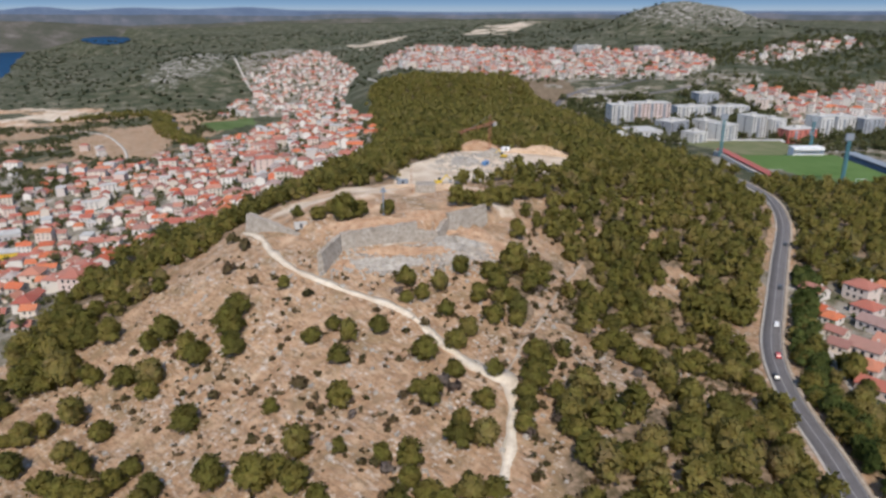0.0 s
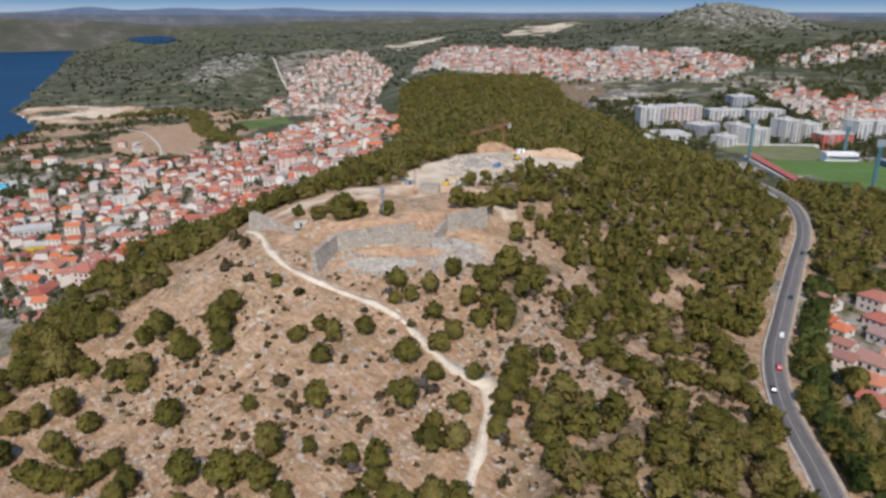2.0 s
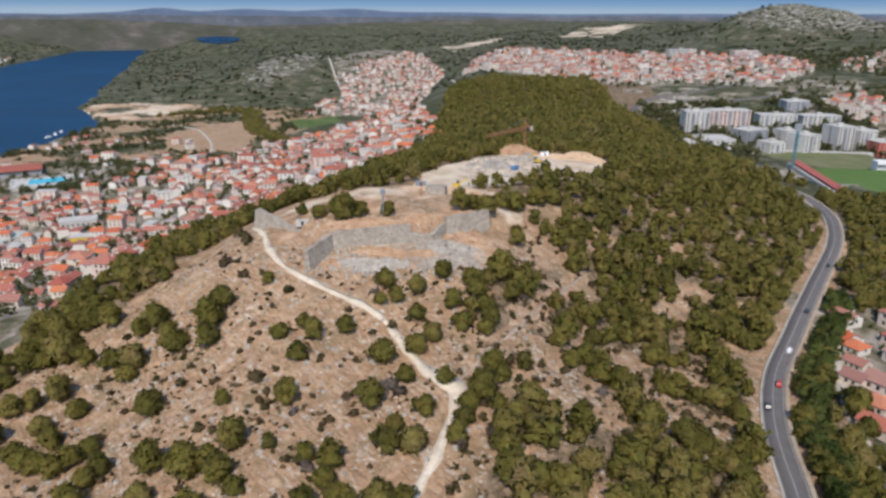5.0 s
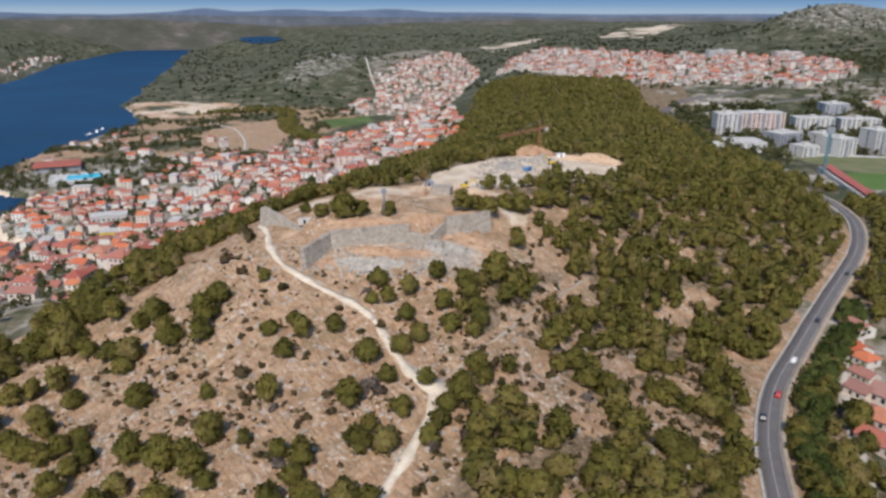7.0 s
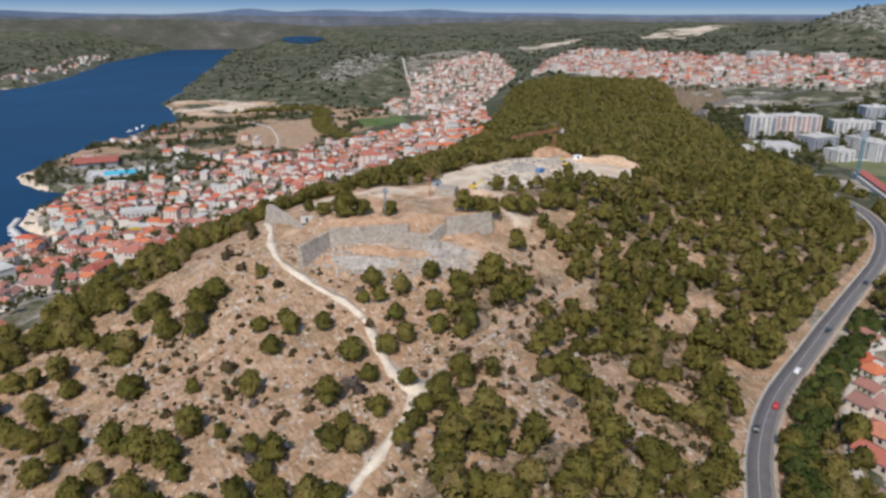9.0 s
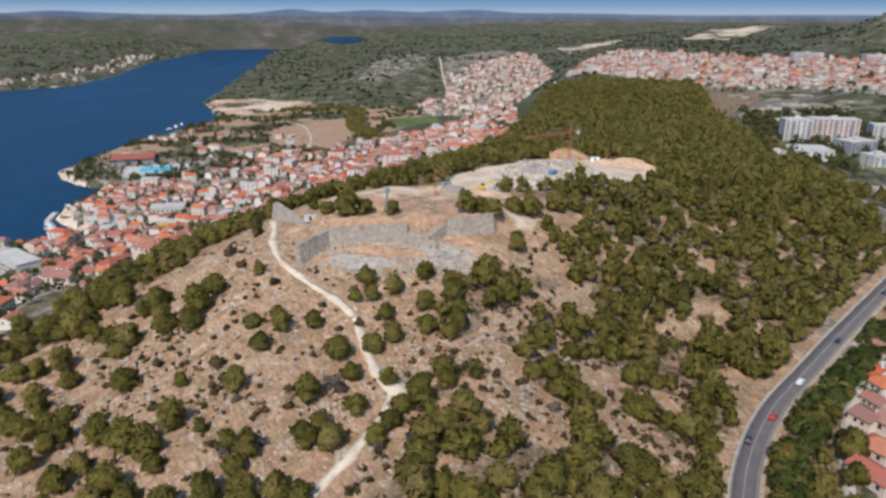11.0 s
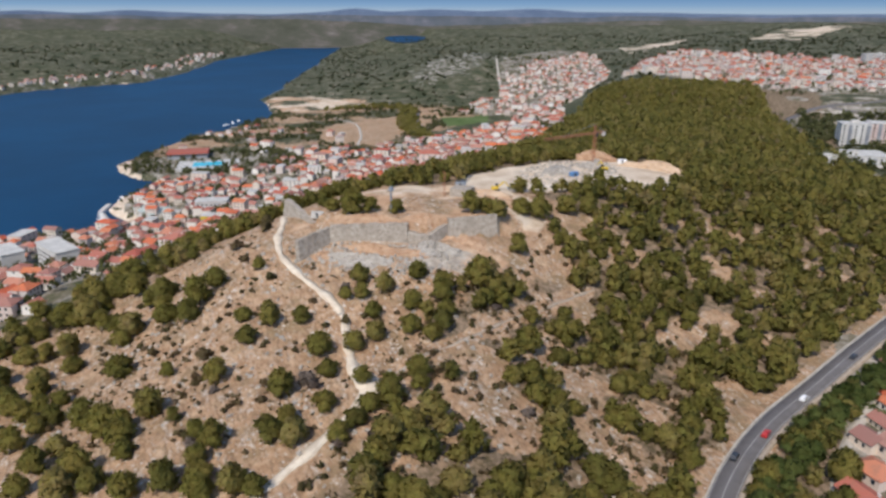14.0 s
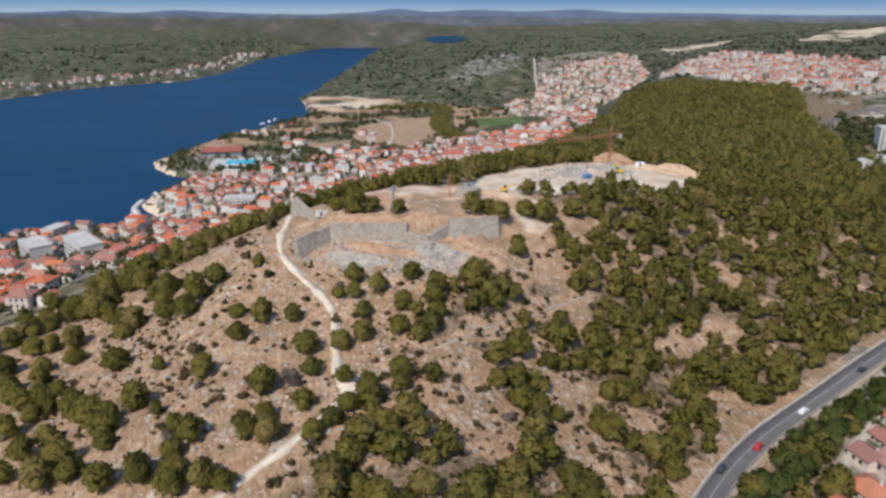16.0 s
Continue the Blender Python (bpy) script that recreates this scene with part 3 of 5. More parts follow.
def trunk_arrays(rs, height, radius):
    """A leaning tapered trunk with three limbs."""
    V, F, n = [], [], 0
    lean = rs.uniform(-0.08, 0.08, 2)
    stems = [((0, 0, -0.6), (lean[0] * height, lean[1] * height, height * 0.8), radius)]
    for k in range(3):
        a, z = rs.uniform(0, 6.283), height * rs.uniform(0.3, 0.6)
        stems.append(((lean[0] * z, lean[1] * z, z), (math.cos(a) * height * 0.28, math.sin(a) * height * 0.28, z + height * 0.25), radius * 0.45))
    for a, b, r in stems:
        for p, q in ((a, r), (b, r * 0.35)):
            for i in range(6):
                V.append((p[0] + math.cos(i * 1.0472) * q, p[1] + math.sin(i * 1.0472) * q, p[2]))
        for i in range(6):
            j = (i + 1) % 6
            F.append((n + i, n + j, n + 6 + j, n + 6 + i))
        n += 12
    return V, F


def make_tree(rs, name, radius, height, lumps, blades, leaf, label, category, base=1.2, trunk=True, ico_=ICO1):
    tree = thing(name, label, category)
    v, f, nn = crown_arrays(rs, radius, height, lumps, blades, base, ico_, 0.66 if trunk else 0.5)
    part("crown", mesh_of("crown", v, f, leaf, None, True, nn), tree)
    if trunk:
        tv, tf = trunk_arrays(rs, height * 0.8, 0.12 + radius * 0.035)
        part("trunk", mesh_of("trunk", tv, tf, BARK), tree)
    return tree


def plant(model, x, y, scale, rs, used):
    m = Matrix.LocRotScale((x, y, z_at(x, y) - 0.05), Euler((0, 0, rs.uniform(0, 6.283))), (scale * rs.uniform(0.88, 1.12), scale, scale * rs.uniform(0.8, 1.15)))
    if model not in used:
        used.add(model)
        model.matrix_basis = m
        return model
    made = copy_thing(model, Matrix())
    made.matrix_basis = m
    return made


rs = np.random.RandomState(11)
PINE_LABEL = "olive-green Aleppo pine with a rounded uneven crown"
pines = [make_tree(rs, "pine_tree", 3.3, rs.uniform(5.0, 7.0), 17, 1000, PINE, PINE_LABEL, "tree") for _ in range(7)]
shrubs = [make_tree(rs, "shrub", 1.4, 1.6, 5, 150, SHRUB, "low brown-green shrub in dry grass", "shrub", 0.1, False, ICO1) for _ in range(4)]
broad = [make_tree(rs, "roadside_tree", 3.3, rs.uniform(5.5, 7), 13, 800, GREEN, "fresh green bushy tree beside the road", "tree") for _ in range(4)]
used = set()

# pines that stand alone: plan place and size over a 6.6 m tree
WEST_PINES = [(-118, 230, 1.5), (-129, 234, 1.7), (-140, 229, 1.6), (-143, 215, 1.7), (-144, 225, 1.5), (-128, 213, 1.8), (-134, 211, 1.2), (-117, 210, 1.4), (-104, 206, 1.5), (-93, 202, 1.5), (-92, 196, 1.1), (-95, 222, 1.7), (-100, 219, 1.1), (-83, 209, 1.5), (-79, 206, 1.3), (-69, 212, 1.7), (-67, 204, 1.5), (-69, 222, 1.5), (-114, 191, 1.4), (-120, 187, 1.1), (-101, 182, 1.1), (-74, 178, 1.4), (-108, 174, 1.2), (-125, 183, 1.3), (-120, 168, 1.3), (-100, 167, 1.25), (-84, 163, 1.0), (-107, 160, 1.2), (-96, 156, 1.15), (-90, 154, 1.1), (-75, 153, 1.1), (-58, 150, 1.3)]
SLOPE_PINES = [(22, 165, 1.1), (23, 172, 1.0), (21, 159, 0.95), (-100, 157, 1.2), (-76, 148, 1.0), (-75, 139, 1.3), (-54, 138, 1.1), (-55, 131, 1.25), (-29, 127, 1.2), (-49, 122, 1.0), (-34, 122, 1.3), (-17, 126, 1.1), (-10, 131, 1.25), (1, 131, 1.2), (12, 136, 1.0), (-37, 130, 1.3), (-122, 170, 1.1), (-46, 146, 1.5), (-87, 158, 1.1), (-55, 230, 0.7), (-41, 202, 1.0), (-35, 207, 0.9), (-31, 190, 1.2), (-29, 200, 1.1), (-20, 205, 1.0), (-28, 172, 1.25), (-48, 173, 0.8), (-37, 154, 1.3), (-40, 147, 1.1), (-35, 142, 1.2), (-26, 152, 0.7), (-15, 148, 0.9), (-8, 146, 1.2), (-8, 140, 1.0), (-29, 137, 1.0), (-5, 192, 1.35), (-7, 175, 1.0), (-3, 169, 1.2), (3, 183, 1.0), (-3, 136, 1.2), (5, 160, 1.0), (4, 153, 1.25), (11, 154, 1.2), (11, 168, 1.1), (15, 183, 0.9), (6, 136, 1.2), (28, 192, 1.2), (26, 178, 1.3)]
FORT_PINES = [(-13, 231, 1.2), (-7, 222, 0.9), (-1, 228, 1.15), (6, 238, 1.1), (1, 215, 1.0), (12, 222, 1.1), (16, 211, 1.15), (25, 217, 1.1), (8, 203, 1.1), (23, 225, 1.0), (4, 197, 1.1), (-12, 220, 0.8), (26, 247, 1.5), (30, 279, 1.3), (-39, 273, 1.75), (-50, 275, 1.05), (-33, 277, 1.25), (-45, 281, 1.1), (-60, 283, 0.9), (-22, 279, 1.15), (6, 290, 1.4), (17, 293, 1.55), (11, 295, 1.2), (28, 317, 1.8), (37, 330, 1.7), (45, 336, 1.6), (22, 309, 1.3)]
SHRUBS_AT = [(-46, 224, 1.6), (-42, 182, 2.2), (-50, 163, 1.0), (-46, 162, 1.1), (-68, 187, 1.6), (-20, 147, 1.1), (-11, 172, 1.3), (-7, 165, 1.3), (-16, 146, 1.5), (-6, 209, 1.3), (-68, 194, 1.0), (-55, 185, 0.8), (-57, 172, 0.8), (-33, 163, 0.8), (-21, 173, 0.7), (-67, 237, 1.8), (-86, 278, 2.2), (-78, 265, 2.2), (-79, 248, 1.9), (-24, 189, 0.8), (-105, 219, 1.3), (-37, 186, 0.9), (-14, 158, 0.9)]
PLACED = []
for x, y, s in WEST_PINES + SLOPE_PINES + FORT_PINES:
    plant(pines[rs.randint(7)], x, y, s, rs, used)
    PLACED.append((x, y, s))
for x, y, s in SHRUBS_AT:
    plant(shrubs[rs.randint(4)], x, y, s, rs, used)
bare_bushes = [make_tree(rs, "bare_bush", 1.9, 2.3, 6, 260, DEAD, "leafless grey-brown bush in dry grass", "shrub", 0.1, False, OCTA) for _ in range(2)]
for x, y, s in ((0, 178, 1.5), (3, 175, 1.1), (30, 161, 1.4), (22, 157, 1.2), (-13, 144, 1.3), (-15, 225, 1.0), (42, 172, 1.3), (60, 196, 1.2), (35, 240, 1.2), (70, 178, 1.3), (-24, 166, 0.9), (52, 160, 1.3)):
    plant(bare_bushes[rs.randint(2)], x, y, s, rs, used)
for k in range(190):
    x, y = rs.uniform(-105, 72), rs.uniform(132, 250)
    if off_line(np.array([x]), np.array([y]), PATH)[0] > 4 and not inside(np.array([x]), np.array([y]), FORT_GROUND)[0]:
        plant(shrubs[rs.randint(4)], x, y, rs.uniform(0.4, 1.15), rs, used)


tufts = [crown_arrays(rs, 1.0, 0.7, 3, 24, 0.0, OCTA, 0.5) for _ in range(6)]
tx, ty = rs.uniform(-150, 110, 3600), rs.uniform(120, 262, 3600)
ok = (off_line(tx, ty, PATH) > 3.2) & (off_line(tx, ty, ROAD) > 7) & ~inside(tx, ty, FORT_GROUND) & (rs.uniform(0, 1, 3600) < 0.4 + 0.55 * ripple(tx, ty, 22, 2)) & (tx < np.interp(ty, ROAD[:, 1], ROAD[:, 0]))
TUFTS = (tx[ok], ty[ok], rs.uniform(0.35, 1.15, int(ok.sum())))


# pines of the hill by how thick the wood is; those on the nearer slopes are trees of their own
rs = np.random.RandomState(5)
cell = 5.6
gx, gy = np.meshgrid(np.arange(-200, 330, cell), np.arange(90, 1220, cell))
gx = gx.ravel() + rs.uniform(-2.6, 2.6, gx.size)
gy = gy.ravel() + rs.uniform(-2.6, 2.6, gy.size)
dens = woods(gx, gy)
keep = rs.uniform(0, 1, gx.size) < dens
for x, y, s in PLACED:
    keep &= np.hypot(gx - x, gy - y) > 2.6 * s + 1.5
gx, gy = gx[keep], gy[keep]
near = gy < 238
pick = np.where(near)[0]
rs.shuffle(pick)
single = set(pick[:180].tolist())
for i in sorted(single):
    plant(pines[rs.randint(7)], gx[i], gy[i], rs.uniform(0.8, 1.5), rs, used)

wood_models = [crown_arrays(rs, 3.3, rs.uniform(5.2, 7.2), 15, 260, 0.5, OCTA, 1.0) for _ in range(10)]
mid_models = [crown_arrays(rs, 3.3, rs.uniform(5.2, 7.0), 11, 96, 0.5, OCTA, 1.3) for _ in range(8)]
far_models = [crown_arrays(rs, 3.3, 6.0, 8, 36, 0.5, OCTA, 1.8) for _ in range(8)]


def joined(name, xs, ys, models, scales, material, label, category, lift=0.0, soft=True):
    V, F, N, tint, n = [], [], [], [], 0
    zs = ground(xs, ys) + lift
    for x, y, z, s in zip(xs, ys, zs, scales):
        v, f, nn = models[rs.randint(len(models))]
        a = rs.uniform(0, 6.283)
        c, q = math.cos(a), math.sin(a)
        spin = np.array([[c, q, 0], [-q, c, 0], [0, 0, 1]])
        V.append((v @ spin) * (s, s, s * rs.uniform(0.85, 1.15)) + (x, y, z))
        N.append(nn @ spin)
        F.append(f + n)
        tint.append(np.full(len(v), rs.uniform(0.001, 1), np.float32))
        n += len(v)
    ob = new(name, mesh_of(name, np.vstack(V), np.vstack(F), material, None, soft, np.vstack(N) if soft else None))
    ob.data.attributes.new("tint", "FLOAT", "POINT").data.foreach_set("value", np.concatenate(tint))
    return tagged(ob, label, category, kind="stuff")


rest = np.array([i for i in range(len(gx)) if i not in single])
close = rest[gy[rest] < 320]
middle = rest[(gy[rest] >= 320) & (gy[rest] < 520)]
back = rest[gy[rest] >= 520]
joined("pine_wood", gx[close], gy[close], wood_models, rs.uniform(0.7, 1.4, len(close)), PINE, "dense olive-green pine wood on the hillside", "wood")
joined("pine_wood", gx[middle], gy[middle], mid_models, rs.uniform(0.7, 1.4, len(middle)), PINE, "thick pine wood below the building site", "wood")
joined("pine_wood", gx[back], gy[back], far_models, rs.uniform(0.75, 1.4, len(back)), PINE, "dense pine wood over the back of the hill", "wood")


k_at = np.repeat(np.where((ROAD[:, 1] > 150) & (ROAD[:, 1] < 318))[0], 3)
row_off = rs.uniform(8.2, 16.5, len(k_at))
sx, sy = ROAD[k_at, 0] + side_of(ROAD)[k_at, 0] * row_off, ROAD[k_at, 1] + side_of(ROAD)[k_at, 1] * row_off + rs.uniform(-1.5, 1.5, len(k_at))
kept = []
for x, y in zip(sx, sy):
    if all((x - a) ** 2 + (y - b) ** 2 > 9.5 for a, b in kept):
        kept.append((x, y))
for x, y in kept:
    plant(broad[rs.randint(4)], x, y, rs.uniform(0.7, 1.2), rs, used)
low_models = [crown_arrays(rs, 1.5, 1.5, 5, 44, 0.0, OCTA, 0.6) for _ in range(6)]
sx, sy = rs.uniform(14, 125, 1300), rs.uniform(140, 300, 1300)
ok = (sx < np.interp(sy, ROAD[:, 1], ROAD[:, 0]) - 8) & (off_line(sx, sy, PATH) > 5) & ~inside(sx, sy, FORT_GROUND) & (rs.uniform(0, 1, 1300) < 0.35 + 0.5 * ripple(sx, sy, 18, 4))
joined("low_shrubs", sx[ok], sy[ok], low_models, rs.uniform(0.5, 1.3, int(ok.sum())), SHRUB, "low olive and brown shrubs under the pines", "shrubs")
joined("dry_shrubs", TUFTS[0], TUFTS[1], tufts, TUFTS[2], TUFT, "low brown-green shrubs and tufts in dry grass", "shrubs")


# ---- houses ----
def gable(w, d, eave, rise, over=0.45, hip=False):
    """Walls with gables (vertices, faces) and the roof's slab, ridge along x."""
    x, y = w / 2, d / 2
    wv = [(-x, -y, -3), (x, -y, -3), (x, y, -3), (-x, y, -3), (-x, -y, eave), (x, -y, eave), (x, y, eave), (-x, y, eave)]
    wf = [(0, 1, 5, 4), (2, 3, 7, 6)]
    if hip:
        wf += [(1, 2, 6, 5), (3, 0, 4, 7)]
    else:
        wv += [(-x, 0, eave + rise), (x, 0, eave + rise)]
        wf += [(1, 2, 6, 9, 5), (3, 0, 4, 8, 7)]
    k = rise / y
    X, Y, low = x + over, y + over, eave - over * k
    rx = X - (y if hip else 0)
    top = [(-X, -Y, low), (X, -Y, low), (X, Y, low), (-X, Y, low), (-rx, 0, eave + rise + 0.0), (rx, 0, eave + rise)]
    t = 0.22
    rv = [(a, b, c + t) for a, b, c in top] + [(a, b, c) for a, b, c in top]
    rf = [(0, 1, 5, 4), (2, 3, 4, 5), (1, 2, 5), (3, 0, 4), (0, 6, 7, 1), (2, 8, 9, 3), (1, 7, 8, 2), (3, 9, 6, 0), (6, 10, 11, 7), (8, 11, 10, 9)]
    if not hip:
        rf = [(0, 1, 5, 4), (2, 3, 4, 5), (0, 6, 7, 1), (2, 8, 9, 3), (1, 7, 11, 5), (5, 11, 8, 2), (3, 9, 10, 4), (4, 10, 6, 0), (6, 10, 11, 7), (8, 11, 10, 9)]
    return wv, wf, rv, rf


WINDOW = boxes_mesh("window", [box(-0.55, 0.55, -0.06, 0.02, -0.7, 0.7)], GLASS_DARK)
CHIMNEY = boxes_mesh("chimney", [box(-0.35, 0.35, -0.3, 0.3, -1.0, 0.9), box(-0.45, 0.45, -0.4, 0.4, 0.9, 1.05)], RENDER_WALL)
DOOR = boxes_mesh("door", [box(-0.5, 0.5, -0.07, 0.02, 0, 2.05)], plain("brown_door", (0.16, 0.09, 0.05), 0.6))


def make_house(w, d, floors, rise, hip, label):
    h = floors * 2.9 + 0.3
    house = thing("house", label, "house")
    wv, wf, rv, rf = gable(w, d, h, rise, 0.45, hip)
    part("house_wall", mesh_of("house_wall", wv, wf, RENDER_WALL), house)
    part("roof", mesh_of("roof", rv, rf, TILES), house)
    for side in (-1, 1):
        for fl in range(floors):
            for k in range(int(w // 3)):
                if side == -1 and fl == 0 and k == 0:
                    continue
                o = part("window", WINDOW, house)
                o.matrix_basis = pose((k - (w // 3 - 1) / 2) * 2.8, side * d / 2, 1.6 + fl * 2.9, 0, 0, 0 if side < 0 else 180)
        o = part("window", WINDOW, house)
        o.matrix_basis = pose(side * w / 2, 0.6, h - 1.3, 0, 0, 90 * side)
    o = part("door", DOOR, house)
    o.matrix_basis = pose(-(w // 3 - 1) / 2 * 2.8, -d / 2, 0.1)
    o = part("chimney", CHIMNEY, house)
    o.matrix_basis = pose(w * 0.22, d * 0.16, h + rise * 0.75)
    return house


house_models = [make_house(w, d, fl, rise, hip, lab) for w, d, fl, rise, hip, lab in (
    (10.5, 8.5, 2, 2.0, False, "pale rendered house with an orange tiled gable roof"),
    (9.5, 9.0, 2, 2.2, True, "cream house with a red tiled hipped roof"),
    (12.5, 8.0, 2, 1.9, False, "long white house with a terracotta gable roof"),
    (9.0, 7.5, 1, 1.8, False, "small stone-coloured house with a faded tile roof"),
    (11.0, 10.0, 3, 2.3, True, "tall pale house with a hipped orange roof"),
    (8.5, 8.0, 2, 2.0, False, "narrow white house with a red gable roof"))]
house_used = set()


def set_house(k, x, y, turn, scale=1.0, lift=0.0):
    model = house_models[k]
    m = Matrix.LocRotScale((x, y, z_at(x, y) + lift), Euler((0, 0, radians(turn))), (scale,) * 3)
    if model not in house_used:
        house_used.add(model)
        model.matrix_basis = m
        return model
    made = copy_thing(model, Matrix())
    made.matrix_basis = m
    return made


rs = np.random.RandomState(21)


def town_sites(poly, gap, fill, turn_seed):
    """House sites on a loose grid inside an outline; streets follow the slope."""
    p = np.array(poly, float)
    xs, ys = np.meshgrid(np.arange(p[:, 0].min(), p[:, 0].max(), gap), np.arange(p[:, 1].min(), p[:, 1].max(), gap))
    xs = xs.ravel() + rs.uniform(-0.3, 0.3, xs.size) * gap
    ys = ys.ravel() + rs.uniform(-0.3, 0.3, ys.size) * gap
    ok = inside(xs, ys, poly) & ~inside(xs, ys, PITCH_W) & (rs.uniform(0, 1, xs.size) < fill) & (shore(xs, ys) > np.where(ys < 532, 34, 16))
    ok &= (np.abs(ripple(xs, ys, 85, turn_seed)) > 0.05) & (np.hypot(xs + 585, ys - 795) > 84) & ~((xs < -480) & (ys > 688)) & ~((np.abs(ys - 585) < 75) & (shore(xs, ys) < 34))
    xs, ys = xs[ok], ys[ok]
    turn = 25 * ripple(xs, ys, 170, turn_seed) + rs.choice([0, 90], len(xs)) + rs.uniform(-9, 9, len(xs)) + turn_seed * 13
    return np.column_stack([xs, ys, turn])


west = town_sites(WEST_TOWN, 13.2, 0.66, 1)
keep = ~(((west[:, 0] < -455) & (west[:, 1] > 735)) & (rs.uniform(0, 1, len(west)) < 0.85))
west = west[keep]
far_sites = np.vstack([town_sites(NORTH_TOWN, 17, 0.6, 2), town_sites(RIDGE_TOWN, 16, 0.64, 3), town_sites(EAST_TOWN, 13.5, 0.8, 4), town_sites(HILL_TOWN, 22, 0.55, 5)])
order = np.argsort(np.hypot(west[:, 0] - 60, west[:, 1] - 20))
west = west[order]
own = west[np.hypot(west[:, 0] - 60, west[:, 1] - 20) > 0][:230]
for x, y, turn in own:
    set_house(rs.randint(6), x, y, turn, rs.uniform(0.75, 1.05), -1.2)
rest_sites = np.vstack([west[230:], far_sites])


def joined_houses(name, sites, label):
    WV, WF, RV, RF, nw, nr = [], [], [], [], 0, 0
    win, kinds = [], []
    zs = ground(sites[:, 0], sites[:, 1])
    for (x, y, turn), z in zip(sites, zs):
        big = rs.uniform() < 0.05
        w, d, fl = rs.uniform(6.0, 12.5), rs.uniform(5.6, 9.2), rs.choice([1, 1, 2, 2, 3])
        w, d, fl = (w * 1.7, d * 1.3, 4) if big else (w, d, fl)
        flat = rs.uniform() < (0.5 if big else 0.1)
        h = fl * 2.9 + 0.4
        wv, wf, rv, rf = gable(w, d, h, 0.25 if flat else rs.uniform(1.6, 2.3), 0.4, rs.uniform() < 0.4)
        c, s = math.cos(radians(turn)), math.sin(radians(turn))
        place = lambda vs: [(a * c - b * s + x, a * s + b * c + y, q + z) for a, b, q in vs]
        WV += place(wv)
        WF += [tuple(i + nw for i in f) for f in wf]
        nw += len(wv)
        RV += place(rv)
        RF += [tuple(i + nr for i in f) for f in rf]
        kinds += [3 if flat else 1] * len(rf)
        nr += len(rv)
        for side in (-1, 1):
            for lev in range(fl):
                for k in range(3):
                    win.append(place([((k - 1) * w * 0.29 + a * 0.55, side * (d / 2 + 0.03), 1.5 + lev * 2.9 + b * 0.7) for a, b in ((-1, -1), (1, -1), (1, 1), (-1, 1))]))
    n = len(WV)
    verts = WV + RV
    faces = WF + [tuple(i + n for i in f) for f in RF]
    slots = [0] * len(WF) + kinds
    for q in win:
        k = len(verts)
        verts += q
        faces.append((k, k + 1, k + 2, k + 3))
        slots.append(2)
    ob = new(name, mesh_of(name, verts, faces, [RENDER_WALL, TILES, GLASS_DARK, CONCRETE], slots))
    return tagged(ob, label, "houses", kind="stuff")


joined_houses("town_houses", rest_sites, "crowded pale houses with red tiled roofs")


# ---- fortress on the hilltop ----
OLD_STONE = stone_material("old_stone", (0.20, 0.165, 0.13), (0.36, 0.31, 0.26), (0.50, 0.45, 0.39), 0.8)
RED_EARTH = stone_material("red_earth", (0.29, 0.165, 0.10), (0.43, 0.275, 0.175), (0.54, 0.40, 0.28), 0.35)
SAND = stone_material("pale_sand", (0.42, 0.28, 0.18), (0.54, 0.39, 0.27), (0.62, 0.49, 0.37), 0.25)
BROKEN_STONE = stone_material("broken_stone", (0.24, 0.212, 0.182), (0.38, 0.34, 0.295), (0.52, 0.475, 0.42), 0.5)


def rampart(name, points, tops, feet, thick, material, label):
    """A battered stone wall along a line, with an uneven worn top."""
    line = np.array(points, float)
    fine, top, foot = [], [], []
    for i in range(len(line) - 1):
        n = max(2, int(np.hypot(*(line[i + 1] - line[i])) / 1.3))
        s = np.linspace(0, 1, n, endpoint=i == len(line) - 2)
        fine.append(line[i] + s[:, None] * (line[i + 1] - line[i]))
        top.append(tops[i] + s * (tops[i + 1] - tops[i]))
        foot.append(feet[i] + s * (feet[i + 1] - feet[i]))
    fine, top, foot = np.vstack(fine), np.concatenate(top), np.concatenate(foot)
    top = top + np.random.RandomState(len(fine)).uniform(-0.3, 0.25, len(top))
    side = side_of(fine)
    k = len(fine)
    rows_ = [np.column_stack([fine + side * 1.3, foot]), np.column_stack([fine + side * 0.5, foot * 0.4 + top * 0.6]), np.column_stack([fine, top]), np.column_stack([fine - side * thick, top]), np.column_stack([fine - side * thick, foot])]
    worn = np.random.RandomState(k + 7)
    rows_.insert(1, np.column_stack([fine + side * 0.95, foot * 0.72 + top * 0.28]))
    for a in (1, 2, 3):
        rows_[a] = rows_[a] + np.column_stack([side * worn.uniform(-0.1, 0.1, (k, 1)), worn.uniform(-0.12, 0.12, k)])
    verts = np.vstack(rows_)
    i = np.arange(k - 1)
    faces = np.vstack([np.column_stack([i + a * k, i + 1 + a * k, i + 1 + (a + 1) * k, i + (a + 1) * k]) for a in range(5)]).tolist()
    faces += [[a * k for a in range(6)][::-1], [a * k + k - 1 for a in range(6)]]
    return mesh_of(name, verts.tolist(), faces, material)


